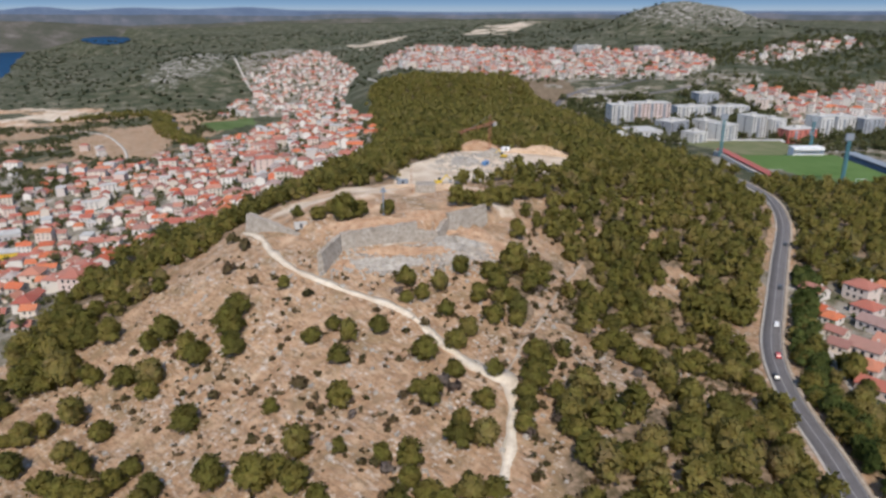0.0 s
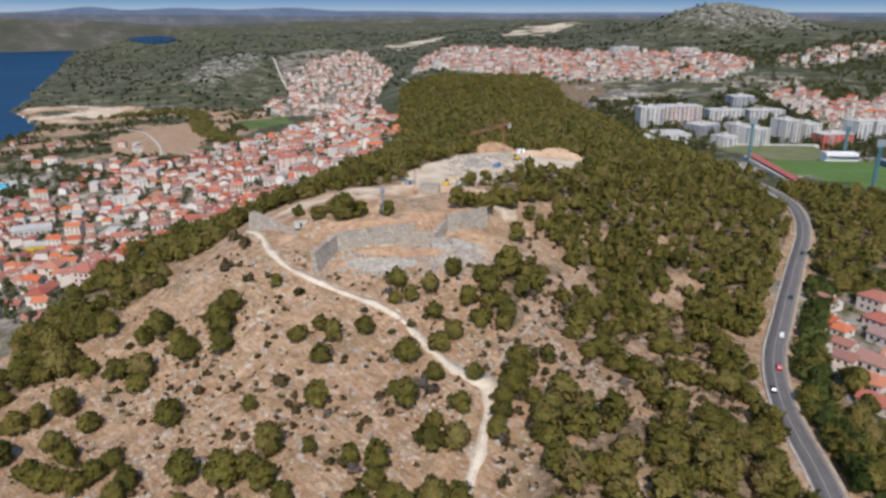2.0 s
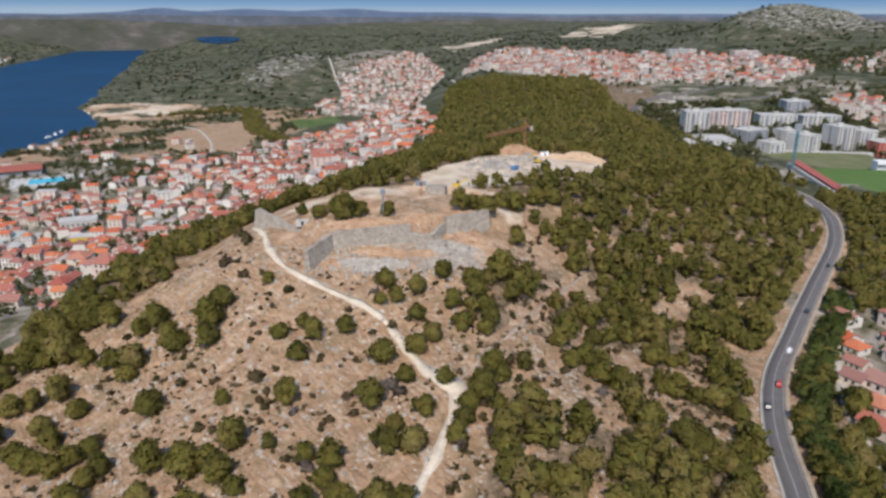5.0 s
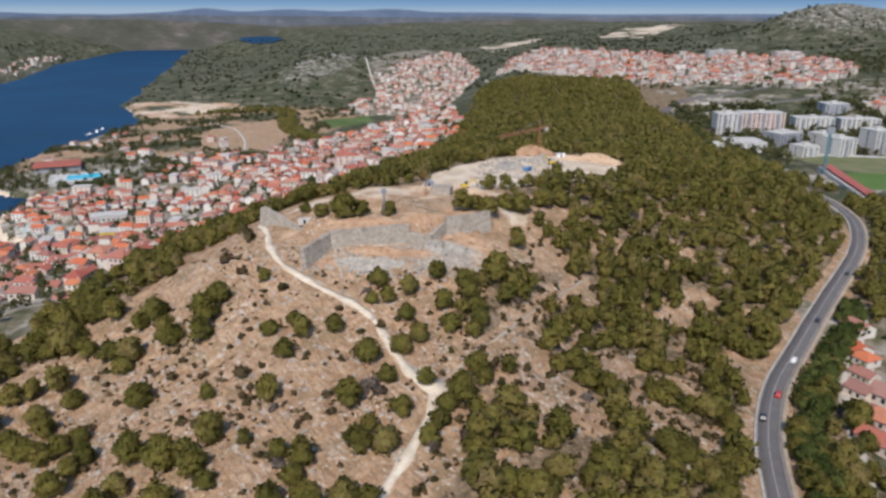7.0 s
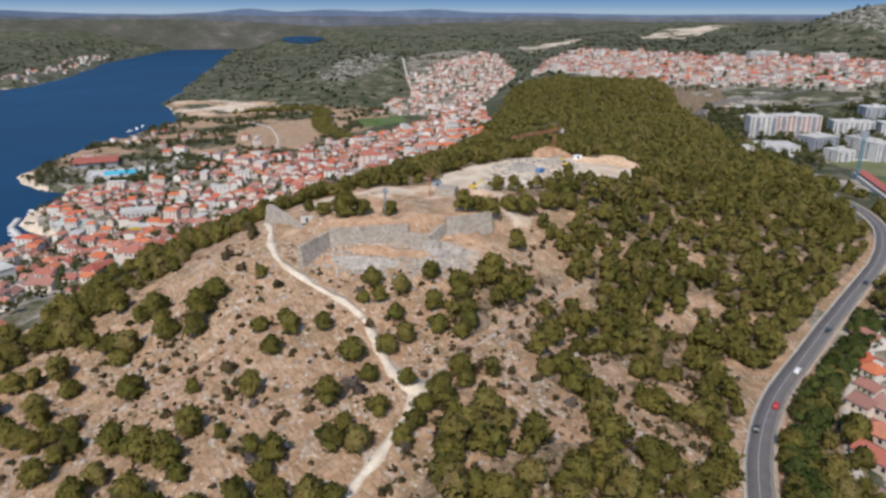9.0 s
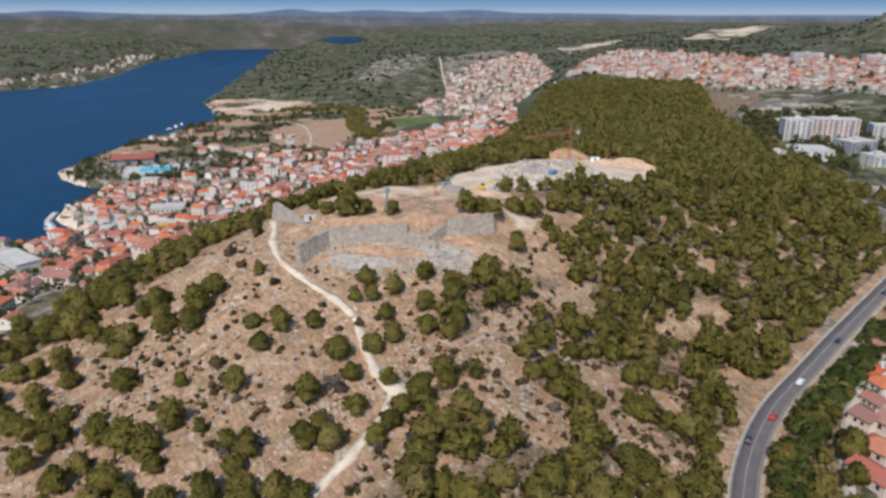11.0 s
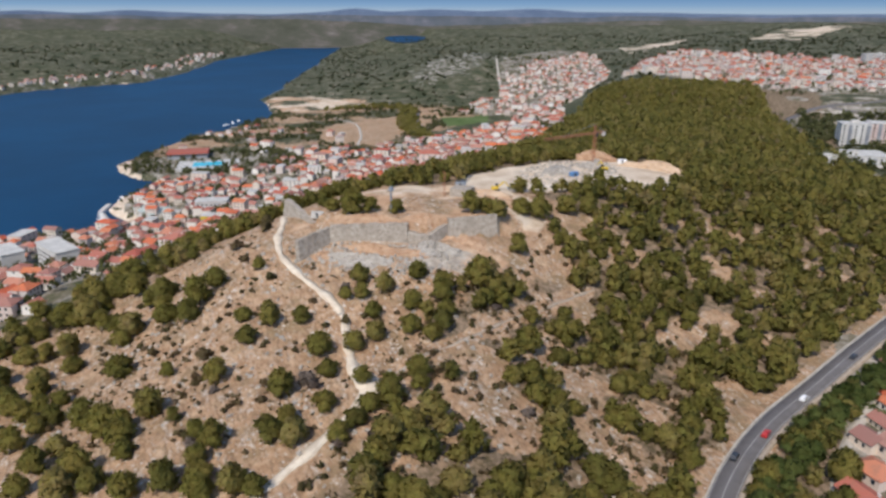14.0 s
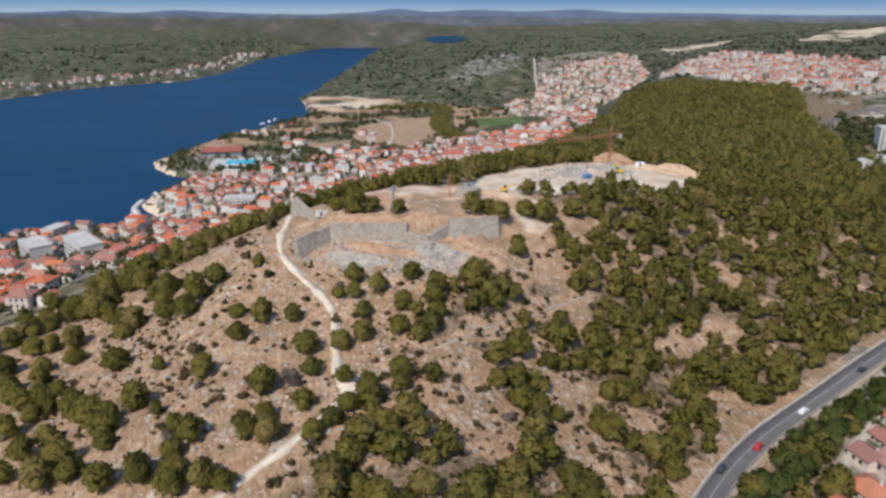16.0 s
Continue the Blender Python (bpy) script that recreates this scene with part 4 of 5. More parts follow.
fort = thing("fortress", "ruined grey stone fortress walls with bastions", "fortress")
RAMPARTS = (
    ([(-82, 286), (-70, 278), (-58, 270)], (123.4, 121.6, 119.0), (114.5, 115.5, 116), 2.6),
    ([(-43, 238), (-38, 253)], (122.5, 124.5), (112, 113.5), 1.6),
    ([(-38, 253), (-24, 259), (-10, 264)], (125.0, 125.6, 126.0), (114, 115, 116), 1.8),
    ([(-10, 264), (-2, 266), (2, 276)], (123.0, 121.5, 124.5), (114.5, 114, 116), 1.8),
    ([(2, 276), (18, 288)], (126.2, 126.4), (117, 116), 1.8),
    ([(18, 288), (17, 304)], (126.4, 125.6), (116, 118), 1.6),
    ([(-22, 250), (-8, 246), (6, 250)], (116.6, 117.0, 115.5), (111, 111, 111), 1.4))
for pts, tops, feet, thick in RAMPARTS:
    part("rampart", rampart("rampart", pts, tops, feet, thick, OLD_STONE, ""), fort)
part("tower_stump", boxes_mesh("tower_stump", [box(-13, -3, 312, 321, 118, 129, 0.6)], OLD_STONE), fort, "square tan stone tower stump")


def heap(name, x, y, rx, ry, height, material, label, seed, jag=0.45, at=None):
    """A spoil heap: a low mound with an uneven face."""
    rs_ = np.random.RandomState(seed)
    rings, spokes = 9, 30
    verts, faces = [], []
    for i in range(rings + 1):
        q = i / rings
        for j in range(spokes):
            a = j / spokes * 6.2832
            wob = 1 + jag * math.sin(3 * a + seed) * 0.5 + rs_.uniform(-jag, jag) * 0.3
            px, py = x + math.cos(a) * rx * q * wob, y + math.sin(a) * ry * q * wob
            up = height * (1 - q ** 1.6) * (1 + rs_.uniform(-jag, jag)) - (0.6 if i == rings else 0)
            verts.append((px, py, (z_at(px, py) if at is None else at) + up))
    for i in range(rings):
        for j in range(spokes):
            k = (j + 1) % spokes
            faces.append((i * spokes + j, (i + 1) * spokes + j, (i + 1) * spokes + k, i * spokes + k))
    return tagged(new(name, mesh_of(name, verts, faces, material)), label, "mound")


heap("earth_bank", -27, 266, 22, 5, 2.2, RED_EARTH, "long bank of red earth on the fortress terrace", 1)
heap("earth_bank", -6, 275, 12, 5, 2.0, RED_EARTH, "red earth bank behind the broken rampart", 2)
heap("earth_bank", -18, 252, 13, 3.5, 2.0, RED_EARTH, "rust-red earth slipped below the rampart", 3)
heap("earth_bank", 13, 273, 7, 6, 1.4, RED_EARTH, "orange sand slope below the rampart", 4)
heap("earth_bank", -1, 253, 8, 3, 0.9, RED_EARTH, "sandy spoil among broken stone", 5)
heap("earth_bank", -36, 243, 4, 4, 0.8, RED_EARTH, "sandy spoil at the bastion foot", 15)
heap("rubble_mound", -20, 243, 14, 4.5, 1.8, BROKEN_STONE, "grey broken stone below the wall", 6)
heap("rubble_mound", 4, 259, 9, 7, 2.4, BROKEN_STONE, "grey rubble of a fallen rampart", 7)
heap("rubble_mound", 12, 410, 9, 12, 1.6, BROKEN_STONE, "pale grey crushed stone on the building site", 8)
heap("rubble_mound", 30, 428, 10, 8, 4.0, BROKEN_STONE, "grey crushed stone mound", 9)
heap("earth_bank", 22, 462, 16, 8, 5.0, RED_EARTH, "brown earth bank at the back of the site", 10)
heap("earth_bank", 62, 446, 22, 6, 4.0, SAND, "pale tan earth bank at the site edge", 11)
heap("earth_bank", -8, 332, 20, 10, 2.6, SAND, "pale sandy terrace fill", 12)
heap("earth_bank", 16, 318, 16, 8, 2.2, RED_EARTH, "orange earth terrace behind the walls", 13)

rs = np.random.RandomState(31)
V, F = [], []
for k in range(1500):
    if k % 3 == 0:
        x, y = rs.uniform(-45, 20), rs.uniform(236, 262)
    elif k % 3 == 1:
        x, y = rs.uniform(-4, 44), rs.uniform(372, 440)
    else:
        x, y = rs.uniform(-110, 90), rs.uniform(140, 250)
    s = rs.uniform(0.25, 1.25)
    b = np.array(box(-0.8, 0.7, -0.6, 0.6, -0.4, 0.6, 0.2)) * s * rs.uniform(0.7, 1.3, (8, 3))
    a = rs.uniform(0, 6.28)
    b = np.column_stack([b[:, 0] * math.cos(a) - b[:, 1] * math.sin(a) + x, b[:, 0] * math.sin(a) + b[:, 1] * math.cos(a) + y, b[:, 2] + z_at(x, y)])
    F += [tuple(i + len(V) for i in f) for f in BOX_F]
    V += b.tolist()
tagged(new("loose_stones", mesh_of("loose_stones", V, F, BROKEN_STONE)), "grey limestone boulders lying in dry grass", "stones", kind="stuff")

# ---- cranes, masts, site clutter ----
ORANGE = plain("orange_steel", (0.36, 0.15, 0.085), 0.6, 0.8)
STEEL = plain("grey_steel", (0.24, 0.26, 0.29), 0.5, 0.8, 0.2)
BLUE_PAINT = plain("blue_paint", (0.10, 0.22, 0.42), 0.5, 0.6)
YELLOW = plain("yellow_paint", (0.62, 0.42, 0.05), 0.5, 0.6)


def bar(a, b, w):
    """A square bar from a to b as (vertices)."""
    a, b = Vector(a), Vector(b)
    d = (b - a).normalized()
    u = d.cross(Vector((0, 0, 1))) if abs(d.z) < 0.95 else Vector((1, 0, 0))
    u.normalize()
    v = d.cross(u)
    q = [(-1, -1), (1, -1), (1, 1), (-1, 1)]
    return [tuple(a + (u * i + v * j) * w) for i, j in q] + [tuple(b + (u * i + v * j) * w) for i, j in q]


def lattice(name, a, b, width, material, thick=0.12, step=2.0):
    a, b = Vector(a), Vector(b)
    d = (b - a)
    n = max(2, int(d.length / step))
    u = d.normalized().cross(Vector((0.3, 0.2, 1) if abs(d.normalized().z) < 0.9 else (1, 0, 0))).normalized()
    v = d.normalized().cross(u)
    legs = [u * i * width / 2 + v * j * width / 2 for i, j in ((-1, -1), (1, -1), (1, 1), (-1, 1))]
    bars = [bar(a + q, b + q, thick) for q in legs]
    for k in range(n):
        for i in range(4):
            p, r = legs[i], legs[(i + 1) % 4]
            bars.append(bar(a + d * (k / n) + p, a + d * ((k + 1) / n) + r, thick * 0.7))
    return boxes_mesh(name, bars, material)


def tower_crane(x, y, base, height, jib_to, material, label):
    crane = thing("tower_crane", label, "crane")
    top = base + height
    jib = Vector((jib_to[0] - x, jib_to[1] - y, 0))
    back = -jib.normalized() * 9
    part("tower", lattice("tower", (x, y, base - 1), (x, y, top), 1.3, material, 0.09), crane)
    part("jib", lattice("jib", (x, y, top), (jib_to[0], jib_to[1], top + 1), 1.1, material, 0.08), crane)
    part("counter_jib", lattice("counter_jib", (x, y, top), (x + back.x, y + back.y, top), 1.1, material, 0.08), crane)
    part("apex", lattice("apex", (x, y, top), (x, y, top + 5), 0.9, material, 0.08), crane)
    c = (x + back.x * 0.85, y + back.y * 0.85)
    part("counterweight", boxes_mesh("counterweight", [box(c[0] - 1, c[0] + 1, c[1] - 1, c[1] + 1, top - 2.2, top)], CONCRETE), crane, "concrete counterweight block")
    part("cab", boxes_mesh("cab", [box(x + 0.7, x + 1.7, y - 0.6, y + 0.6, top - 1.9, top - 0.1)], GLASS_DARK), crane, "dark glazed operator's cab")
    part("cable", boxes_mesh("cable", [bar((x, y, top + 5), (x + jib.x * 0.7, y + jib.y * 0.7, top + 1), 0.05), bar((x, y, top + 5), (c[0], c[1], top), 0.05)], STEEL), crane)
    part("footing", boxes_mesh("footing", [box(x - 2.5, x + 2.5, y - 2.5, y + 2.5, base - 2, base + 0.6)], CONCRETE), crane)
    return crane


tower_crane(28, 428, 119, 20, (9, 390), ORANGE, "orange lattice tower crane on the building site")
mast = thing("light_mast", "grey concrete mast with a boxy platform on top", "mast")
part("post", boxes_mesh("post", [box(-24.4, -23.6, 277.6, 278.4, 120, 135, 0.1)], STEEL), mast)
part("platform", boxes_mesh("platform", [box(-25.1, -22.9, 276.9, 279.1, 134.6, 135.0), box(-24.7, -23.3, 277.3, 278.7, 135.0, 136.2)], STEEL), mast)
part("housing", boxes_mesh("housing", [box(-25.6, -24.5, 277.0, 279.0, 120, 123.4)], CONCRETE), mast, "pale cabinet at the mast foot")
scaffold = thing("scaffold", "orange lattice hoist mast beside the terrace", "scaffold")
part("frame", lattice("frame", (-14, 310, 121), (-14, 310, 137), 0.8, ORANGE, 0.035), scaffold)


def excavator(x, y, turn):
    ex = thing("excavator", "yellow tracked excavator on pale sand", "excavator", at=pose(x, y, z_at(x, y) + 0.1, 0, 0, turn))
    for s in (-1, 1):
        part("track", boxes_mesh("track", [box(-1.9, 1.9, s * 1.1 - 0.3, s * 1.1 + 0.3, 0, 0.9, 0.15)], GLASS_DARK), ex, "dark steel track")
    part("body", boxes_mesh("body", [box(-2.0, 1.2, -1.3, 1.3, 0.95, 2.2, 0.1)], YELLOW), ex)
    part("cab", boxes_mesh("cab", [box(0.1, 1.5, 0.2, 1.3, 2.2, 3.3, 0.08)], GLASS_DARK), ex)
    part("boom", boxes_mesh("boom", [bar((1.0, -0.4, 1.8), (4.2, -0.4, 4.6), 0.25), bar((4.2, -0.4, 4.6), (6.3, -0.4, 2.0), 0.2)], YELLOW), ex)
    part("bucket", boxes_mesh("bucket", [box(5.7, 6.9, -1.0, 0.2, 0.9, 2.0, 0.2)], STEEL), ex)


excavator(36, 420, 140)
excavator(-2, 345, 30)


def container(x, y, turn, colour, label, lift=0.0):
    c = thing("site_container", label, "container", "containers on the site", pose(x, y, z_at(x, y) + lift, 0, 0, turn))
    part("body", boxes_mesh("body", [box(-2.6, 2.6, -1.1, 1.1, -0.3, 2.3)], colour), c)
    part("door", boxes_mesh("door", [box(-0.5, 0.5, -1.16, -1.1, 0.1, 2.0)], GLASS_DARK), c)


for x, y, turn, colour, label in ((-57, 274, 20, CONCRETE, "pale grey site cabin near the gate wall"), (24, 398, 60, BLUE_PAINT, "blue steel container on crushed stone"), (-20, 345, 15, STEEL, "grey steel container on sand"), (40, 455, 20, WHITE, "white cabin by the earth bank")):
    container(x, y, turn, colour, label)


# ---- cars ----
def car_paint(name, colour):
    n = Nodes(name, 0.3, 0.5)
    return n.done(n.mix(n.span(n.noise(1.5), 0.4, 0.8), colour, tuple(c * 0.8 for c in colour)))


PAINTS = {"red": car_paint("red_car_paint", (0.42, 0.03, 0.03)), "white": car_paint("white_car_paint", (0.75, 0.75, 0.75)), "dark": car_paint("dark_car_paint", (0.035, 0.04, 0.05)), "silver": car_paint("silver_car_paint", (0.45, 0.46, 0.48))}
RUBBER = plain("rubber", (0.02, 0.02, 0.02), 0.9)


def wheel_mesh():
    bm = bmesh.new()
    bmesh.ops.create_cone(bm, cap_ends=True, segments=14, radius1=0.32, radius2=0.32, depth=0.22, matrix=pose(0, 0, 0, 90))
    me = bpy.data.meshes.new("wheel")
    bm.to_mesh(me)
    bm.free()
    me.materials.append(RUBBER)
    return me


WHEEL = wheel_mesh()


def car(x, y, z, turn, paint):
    c = thing("car", f"{paint} hatchback car on the asphalt road", "car", "cars along the road", pose(x, y, z, 0, 0, turn))
    v = box(-2.1, 2.1, -0.87, 0.87, 0.3, 0.85, 0.05) + box(-1.7, 1.1, -0.82, 0.82, 0.85, 1.45, 0.0)
    for i in (12, 13, 14, 15):
        a = v[i]
        v[i] = (a[0] * 0.72, a[1] * 0.84, a[2])
    part("body", mesh_of("body", v, [f for f in BOX_F] + [tuple(i + 8 for i in f) for f in BOX_F], PAINTS[paint]), c)
    part("windscreen", boxes_mesh("windscreen", [bar((1.12, 0, 0.92), (0.82, 0, 1.38), 0.02)], GLASS_DARK), c)
    for s in (-1, 1):
        part("side_window", boxes_mesh("side_window", [box(-1.3, 0.8, s * 0.78 - 0.03, s * 0.78 + 0.03, 0.95, 1.32)], GLASS_DARK), c)
        for q in (-1.3, 1.3):
            o = part("wheel", WHEEL, c)
            o.matrix_basis = pose(q, s * 0.8, 0.32)


def beside_road(y_at, off):
    k = int(np.argmin(np.abs(ROAD[:, 1] - y_at)))
    p = ROAD[k] + side_of(ROAD)[k] * off
    t = ROAD[min(k + 1, len(ROAD) - 1)] - ROAD[k - 1]
    return p[0], p[1], BED[k] + 0.06, math.degrees(math.atan2(t[1], t[0]))


for y_at, off, paint in ((236, 1.7, "red"), (300, 1.7, "dark"), (356, 1.7, "dark"), (216, -1.6, "dark"), (262, 1.7, "white")):
    car(*beside_road(y_at, off), paint)

# ---- houses below the road ----
for k, x, y, turn, s in ((0, 166, 296, -62, 1.0), (3, 161, 283, -62, 1.1), (1, 161, 272, -55, 0.9), (0, 157, 259, -55, 0.8), (5, 151, 245, -50, 0.95), (0, 159, 241, -50, 1.15), (1, 150, 226, -45, 1.0), (2, 146, 212, -50, 1.0), (4, 187, 296, -60, 1.1), (1, 181, 280, -60, 1.1), (2, 176, 264, -58, 1.1), (5, 170, 246, -50, 1.1), (0, 166, 226, -45, 1.0), (3, 143, 196, -40, 1.0), (2, 205, 302, -60, 1.0), (1, 198, 280, -55, 1.0), (0, 192, 262, -50, 1.0)):
    set_house(k, x, y, turn, s * 0.95, -2.2)
lane = smooth_path([(132, 172), (138, 200), (141, 222), (146, 246), (153, 268), (157, 290)], 3)
tagged(new("lane", ribbon("lane", lane, 1.7, 1.7, VERGE, 0.25, None, 0.8)), "pale concrete lane behind the houses", "lane", kind="structure")

# ---- flats and stadium ----
PINK = stone_material("pink_facade", (0.46, 0.34, 0.31), (0.56, 0.44, 0.40), (0.62, 0.52, 0.47), 0.05)
PALE = stone_material("pale_facade", (0.40, 0.38, 0.36), (0.53, 0.51, 0.485), (0.64, 0.625, 0.60), 0.05)
GREYF = stone_material("grey_facade", (0.22, 0.22, 0.24), (0.30, 0.31, 0.33), (0.40, 0.40, 0.42), 0.05)
RED_FACADE = stone_material("red_facade", (0.42, 0.10, 0.08), (0.52, 0.16, 0.12), (0.56, 0.26, 0.22), 0.05)
BALCONY = boxes_mesh("balcony", [box(-1.9, 1.9, -1.2, 0, -1.3, -0.2), box(-1.5, 1.5, -0.08, 0.02, -0.2, 1.2)], GREYF)
BIG_WINDOW = boxes_mesh("window", [box(-0.9, 0.9, -0.08, 0.02, -0.8, 0.8)], GLASS_DARK)


def flats(x, y, w, d, h, turn, facade, label, lift=0.0):
    b = thing("apartment_block", label, "apartment block", "", pose(x, y, z_at(x, y), 0, 0, turn))
    part("facade", boxes_mesh("facade", [box(-w / 2, w / 2, -d / 2, d / 2, -4, h)], facade), b)
    part("flat_roof", boxes_mesh("flat_roof", [box(-w / 2 - 0.3, w / 2 + 0.3, -d / 2 - 0.3, d / 2 + 0.3, h, h + 0.5), box(-3, 3, -2, 2, h + 0.5, h + 3)], CONCRETE), b, "grey flat roof with a lift housing")
    floors, cols = int(h // 3), int(w // 5)
    for i in range(floors):
        for j in range(cols):
            me = BALCONY if j % 3 == 1 else BIG_WINDOW
            o = part("balcony" if j % 3 == 1 else "window", me, b)
            o.matrix_basis = pose((j - (cols - 1) / 2) * (w / cols), -d / 2, 1.7 + i * 3)
        for s in (-1, 1):
            o = part("window", BIG_WINDOW, b)
            o.matrix_basis = pose(s * w / 2, 0, 1.7 + i * 3, 0, 0, 90 * s)


for x, y, w, d, h, turn, facade, label in (
    (202, 822, 26, 14, 27, 8, PALE, "white slab block of flats with gridded windows"), (238, 835, 45, 14, 30, 8, PINK, "broad pink and white slab block of flats"),
    (194, 728, 50, 24, 9, 12, PALE, "low white-roofed shop building"), (250, 782, 30, 16, 17, 34, GREYF, "grey block of flats with a shaded end"),
    (304, 884, 42, 14, 16, 6, PALE, "white block of flats with a flat roof"), (344, 952, 28, 16, 17, 10, GREYF, "grey tower block by the trees"),
    (351, 884, 42, 14, 15, 6, PALE, "pale block of flats with balconies"), (291, 797, 18, 14, 17, 28, PALE, "cream block of flats near the pitch"),
    (290, 740, 20, 16, 23, 30, PALE, "white tower block near the pitch"), (330, 765, 20, 16, 31, 24, PALE, "tall white block of flats with balconies"), (352, 768, 20, 16, 27, 24, PALE, "white block of flats stepped down beside the pitch"),
    (373, 754, 34, 16, 16, 14, RED_FACADE, "low red-fronted block of flats"), (412, 784, 18, 16, 26, 20, PALE, "slim white tower block of flats"), (440, 796, 24, 16, 22, 16, PALE, "pale tower block beside the estate road"),
    (257, 729, 19, 12, 13, 28, PALE, "small pale block of flats by the tree belt"), (468, 790, 26, 16, 20, 10, GREYF, "grey-white block at the edge of the estate"),
    (170, 690, 20, 14, 6, 20, PALE, "low pale building below the wood"), (330, 1700, 60, 14, 19, 20, PALE, "long white slab above the town"), (430, 1560, 50, 14, 18, 15, PINK, "long pinkish slab above the town")):
    flats(x, y, w, d + 6, h * 0.8, turn, facade, label)
z_p = float(np.mean(ground(np.array([270.0, 298, 326]), np.array([580.0, 580, 580]))))
LAWN = stone_material("mown_grass", (0.075, 0.135, 0.035), (0.105, 0.17, 0.05), (0.13, 0.20, 0.065), 0.03)
pitch = thing("football_pitch", "mown green football pitch with white goals", "pitch")
part("turf", boxes_mesh("turf", [box(262, 352, 508, 634, z_p - 9, z_p + 1.5)], LAWN), pitch)
for yy in (528, 632):
    part("goal", boxes_mesh("goal", [bar((313, yy, z_p + 1.5), (313, yy, z_p + 4), 0.1), bar((320.3, yy, z_p + 1.5), (320.3, yy, z_p + 4), 0.1), bar((313, yy, z_p + 4), (320.3, yy, z_p + 4), 0.1)], WHITE), pitch)
z_q = z_at(292, 696)
WORN_LAWN = stone_material("worn_grass", (0.12, 0.135, 0.06), (0.16, 0.17, 0.085), (0.22, 0.20, 0.12), 0.05)
field = thing("training_pitch", "paler worn training pitch with a pale border", "pitch")
part("turf", boxes_mesh("turf", [box(246, 345, 656, 730, z_q - 9, z_q + 2)], WORN_LAWN), field)
part("border", boxes_mesh("border", [box(240, 352, 731, 738, z_q - 9, z_q + 2.3)], CONCRETE), field)
BLUE_SEAT = plain("faded_blue_seats", (0.11, 0.16, 0.25), 0.7, 0.3)
RED_SEAT = plain("red_seats", (0.38, 0.10, 0.08), 0.7, 0.3)
stand = thing("grandstand", "long low grandstand with red seats", "grandstand")
for i in range(5):
    part("tier", boxes_mesh("tier", [box(249 + i * 1.5, 250.4 + i * 1.5, 512, 640, z_p - 6, z_p + 5.2 - i * 0.7)], RED_SEAT), stand)
part("back_wall", boxes_mesh("back_wall", [box(245.0, 248.9, 512, 640, z_p - 8, z_p + 4.6)], CONCRETE), stand, "pale concrete back wall")
part("roof", boxes_mesh("roof", [box(247, 254.5, 512, 640, z_p + 6.0, z_p + 6.5)], RED_SEAT), stand, "flat dull red roof")
stand = thing("grandstand", "covered dark blue grandstand beside the pitch", "grandstand")
part("tier", boxes_mesh("tier", [box(358, 366, 560, 630, z_p - 6, z_p + 3)], BLUE_SEAT), stand)
part("roof", boxes_mesh("roof", [box(357, 368, 558, 632, z_p + 4.6, z_p + 5)], STEEL), stand)
clubhouse = thing("clubhouse", "low white clubhouse with a dark front", "building")
part("facade", boxes_mesh("facade", [box(318, 346, 641, 652, z_p - 6, z_p + 7)], WHITE), clubhouse)
part("awning", boxes_mesh("awning", [box(318, 346, 638.5, 641, z_p + 4, z_p + 4.5)], GLASS_DARK), clubhouse)
for x, y in ((245, 624), (294, 514), (338, 652)):
    z = z_at(x, y)
    m = thing("floodlight_mast", "tall blue-green lattice floodlight mast", "floodlight", "stadium floodlights")
    part("tower", lattice("tower", (x, y, z - 2), (x, y, z + 33), 1.7, plain("teal_steel", (0.10, 0.24, 0.27), 0.6), 0.2, 2.5), m)
    part("lamp_rack", boxes_mesh("lamp_rack", [box(x - 3, x + 3, y - 0.5, y + 0.5, z + 33, z + 38)], STEEL), m)

# ---- streets ----
for pts, w, mat, label in (
    ([(146, 745), (152, 800), (156, 850), (148, 920), (160, 985), (195, 1035), (260, 1075), (330, 1125)], 7, ASPHALT, "grey street curving past the wood"),
    ([(195, 1035), (240, 1010), (300, 1020), (380, 1040)], 6, ASPHALT, "grey street between verges"),
    ([(160, 985), (185, 960), (215, 965), (228, 990), (205, 1010), (175, 1005)], 4, VERGE, "pale loop road round a green"),
    ([(-567, 1997), (-493, 1801), (-430, 1640)], 5, VERGE, "pale firebreak running down the slope"),
    ([(-147, 1440), (-110, 1250), (-80, 1050), (-69, 915)], 4, VERGE, "pale track up the wooded hill"),
    ([(-350, 1080), (-410, 1150), (-470, 1260), (-500, 1330)], 6, ASPHALT, "straight grey road beside trees"),
    ([(-395, 680), (-340, 640), (-300, 600), (-280, 560)], 4, CONCRETE, "pale street between houses"),
    ([(-235, 720), (-265, 800), (-300, 900), (-340, 1000), (-350, 1080)], 5, CONCRETE, "pale street through the old town"),
    ([(-640, 1240), (-560, 1180), (-480, 1060), (-430, 960)], 4, VERGE, "pale dirt road across fields")):
    tagged(new("street", ribbon("street", smooth_path(pts, 8), w / 2, w / 2, mat, 0.5, None, 2.0)), label, "street", kind="structure")

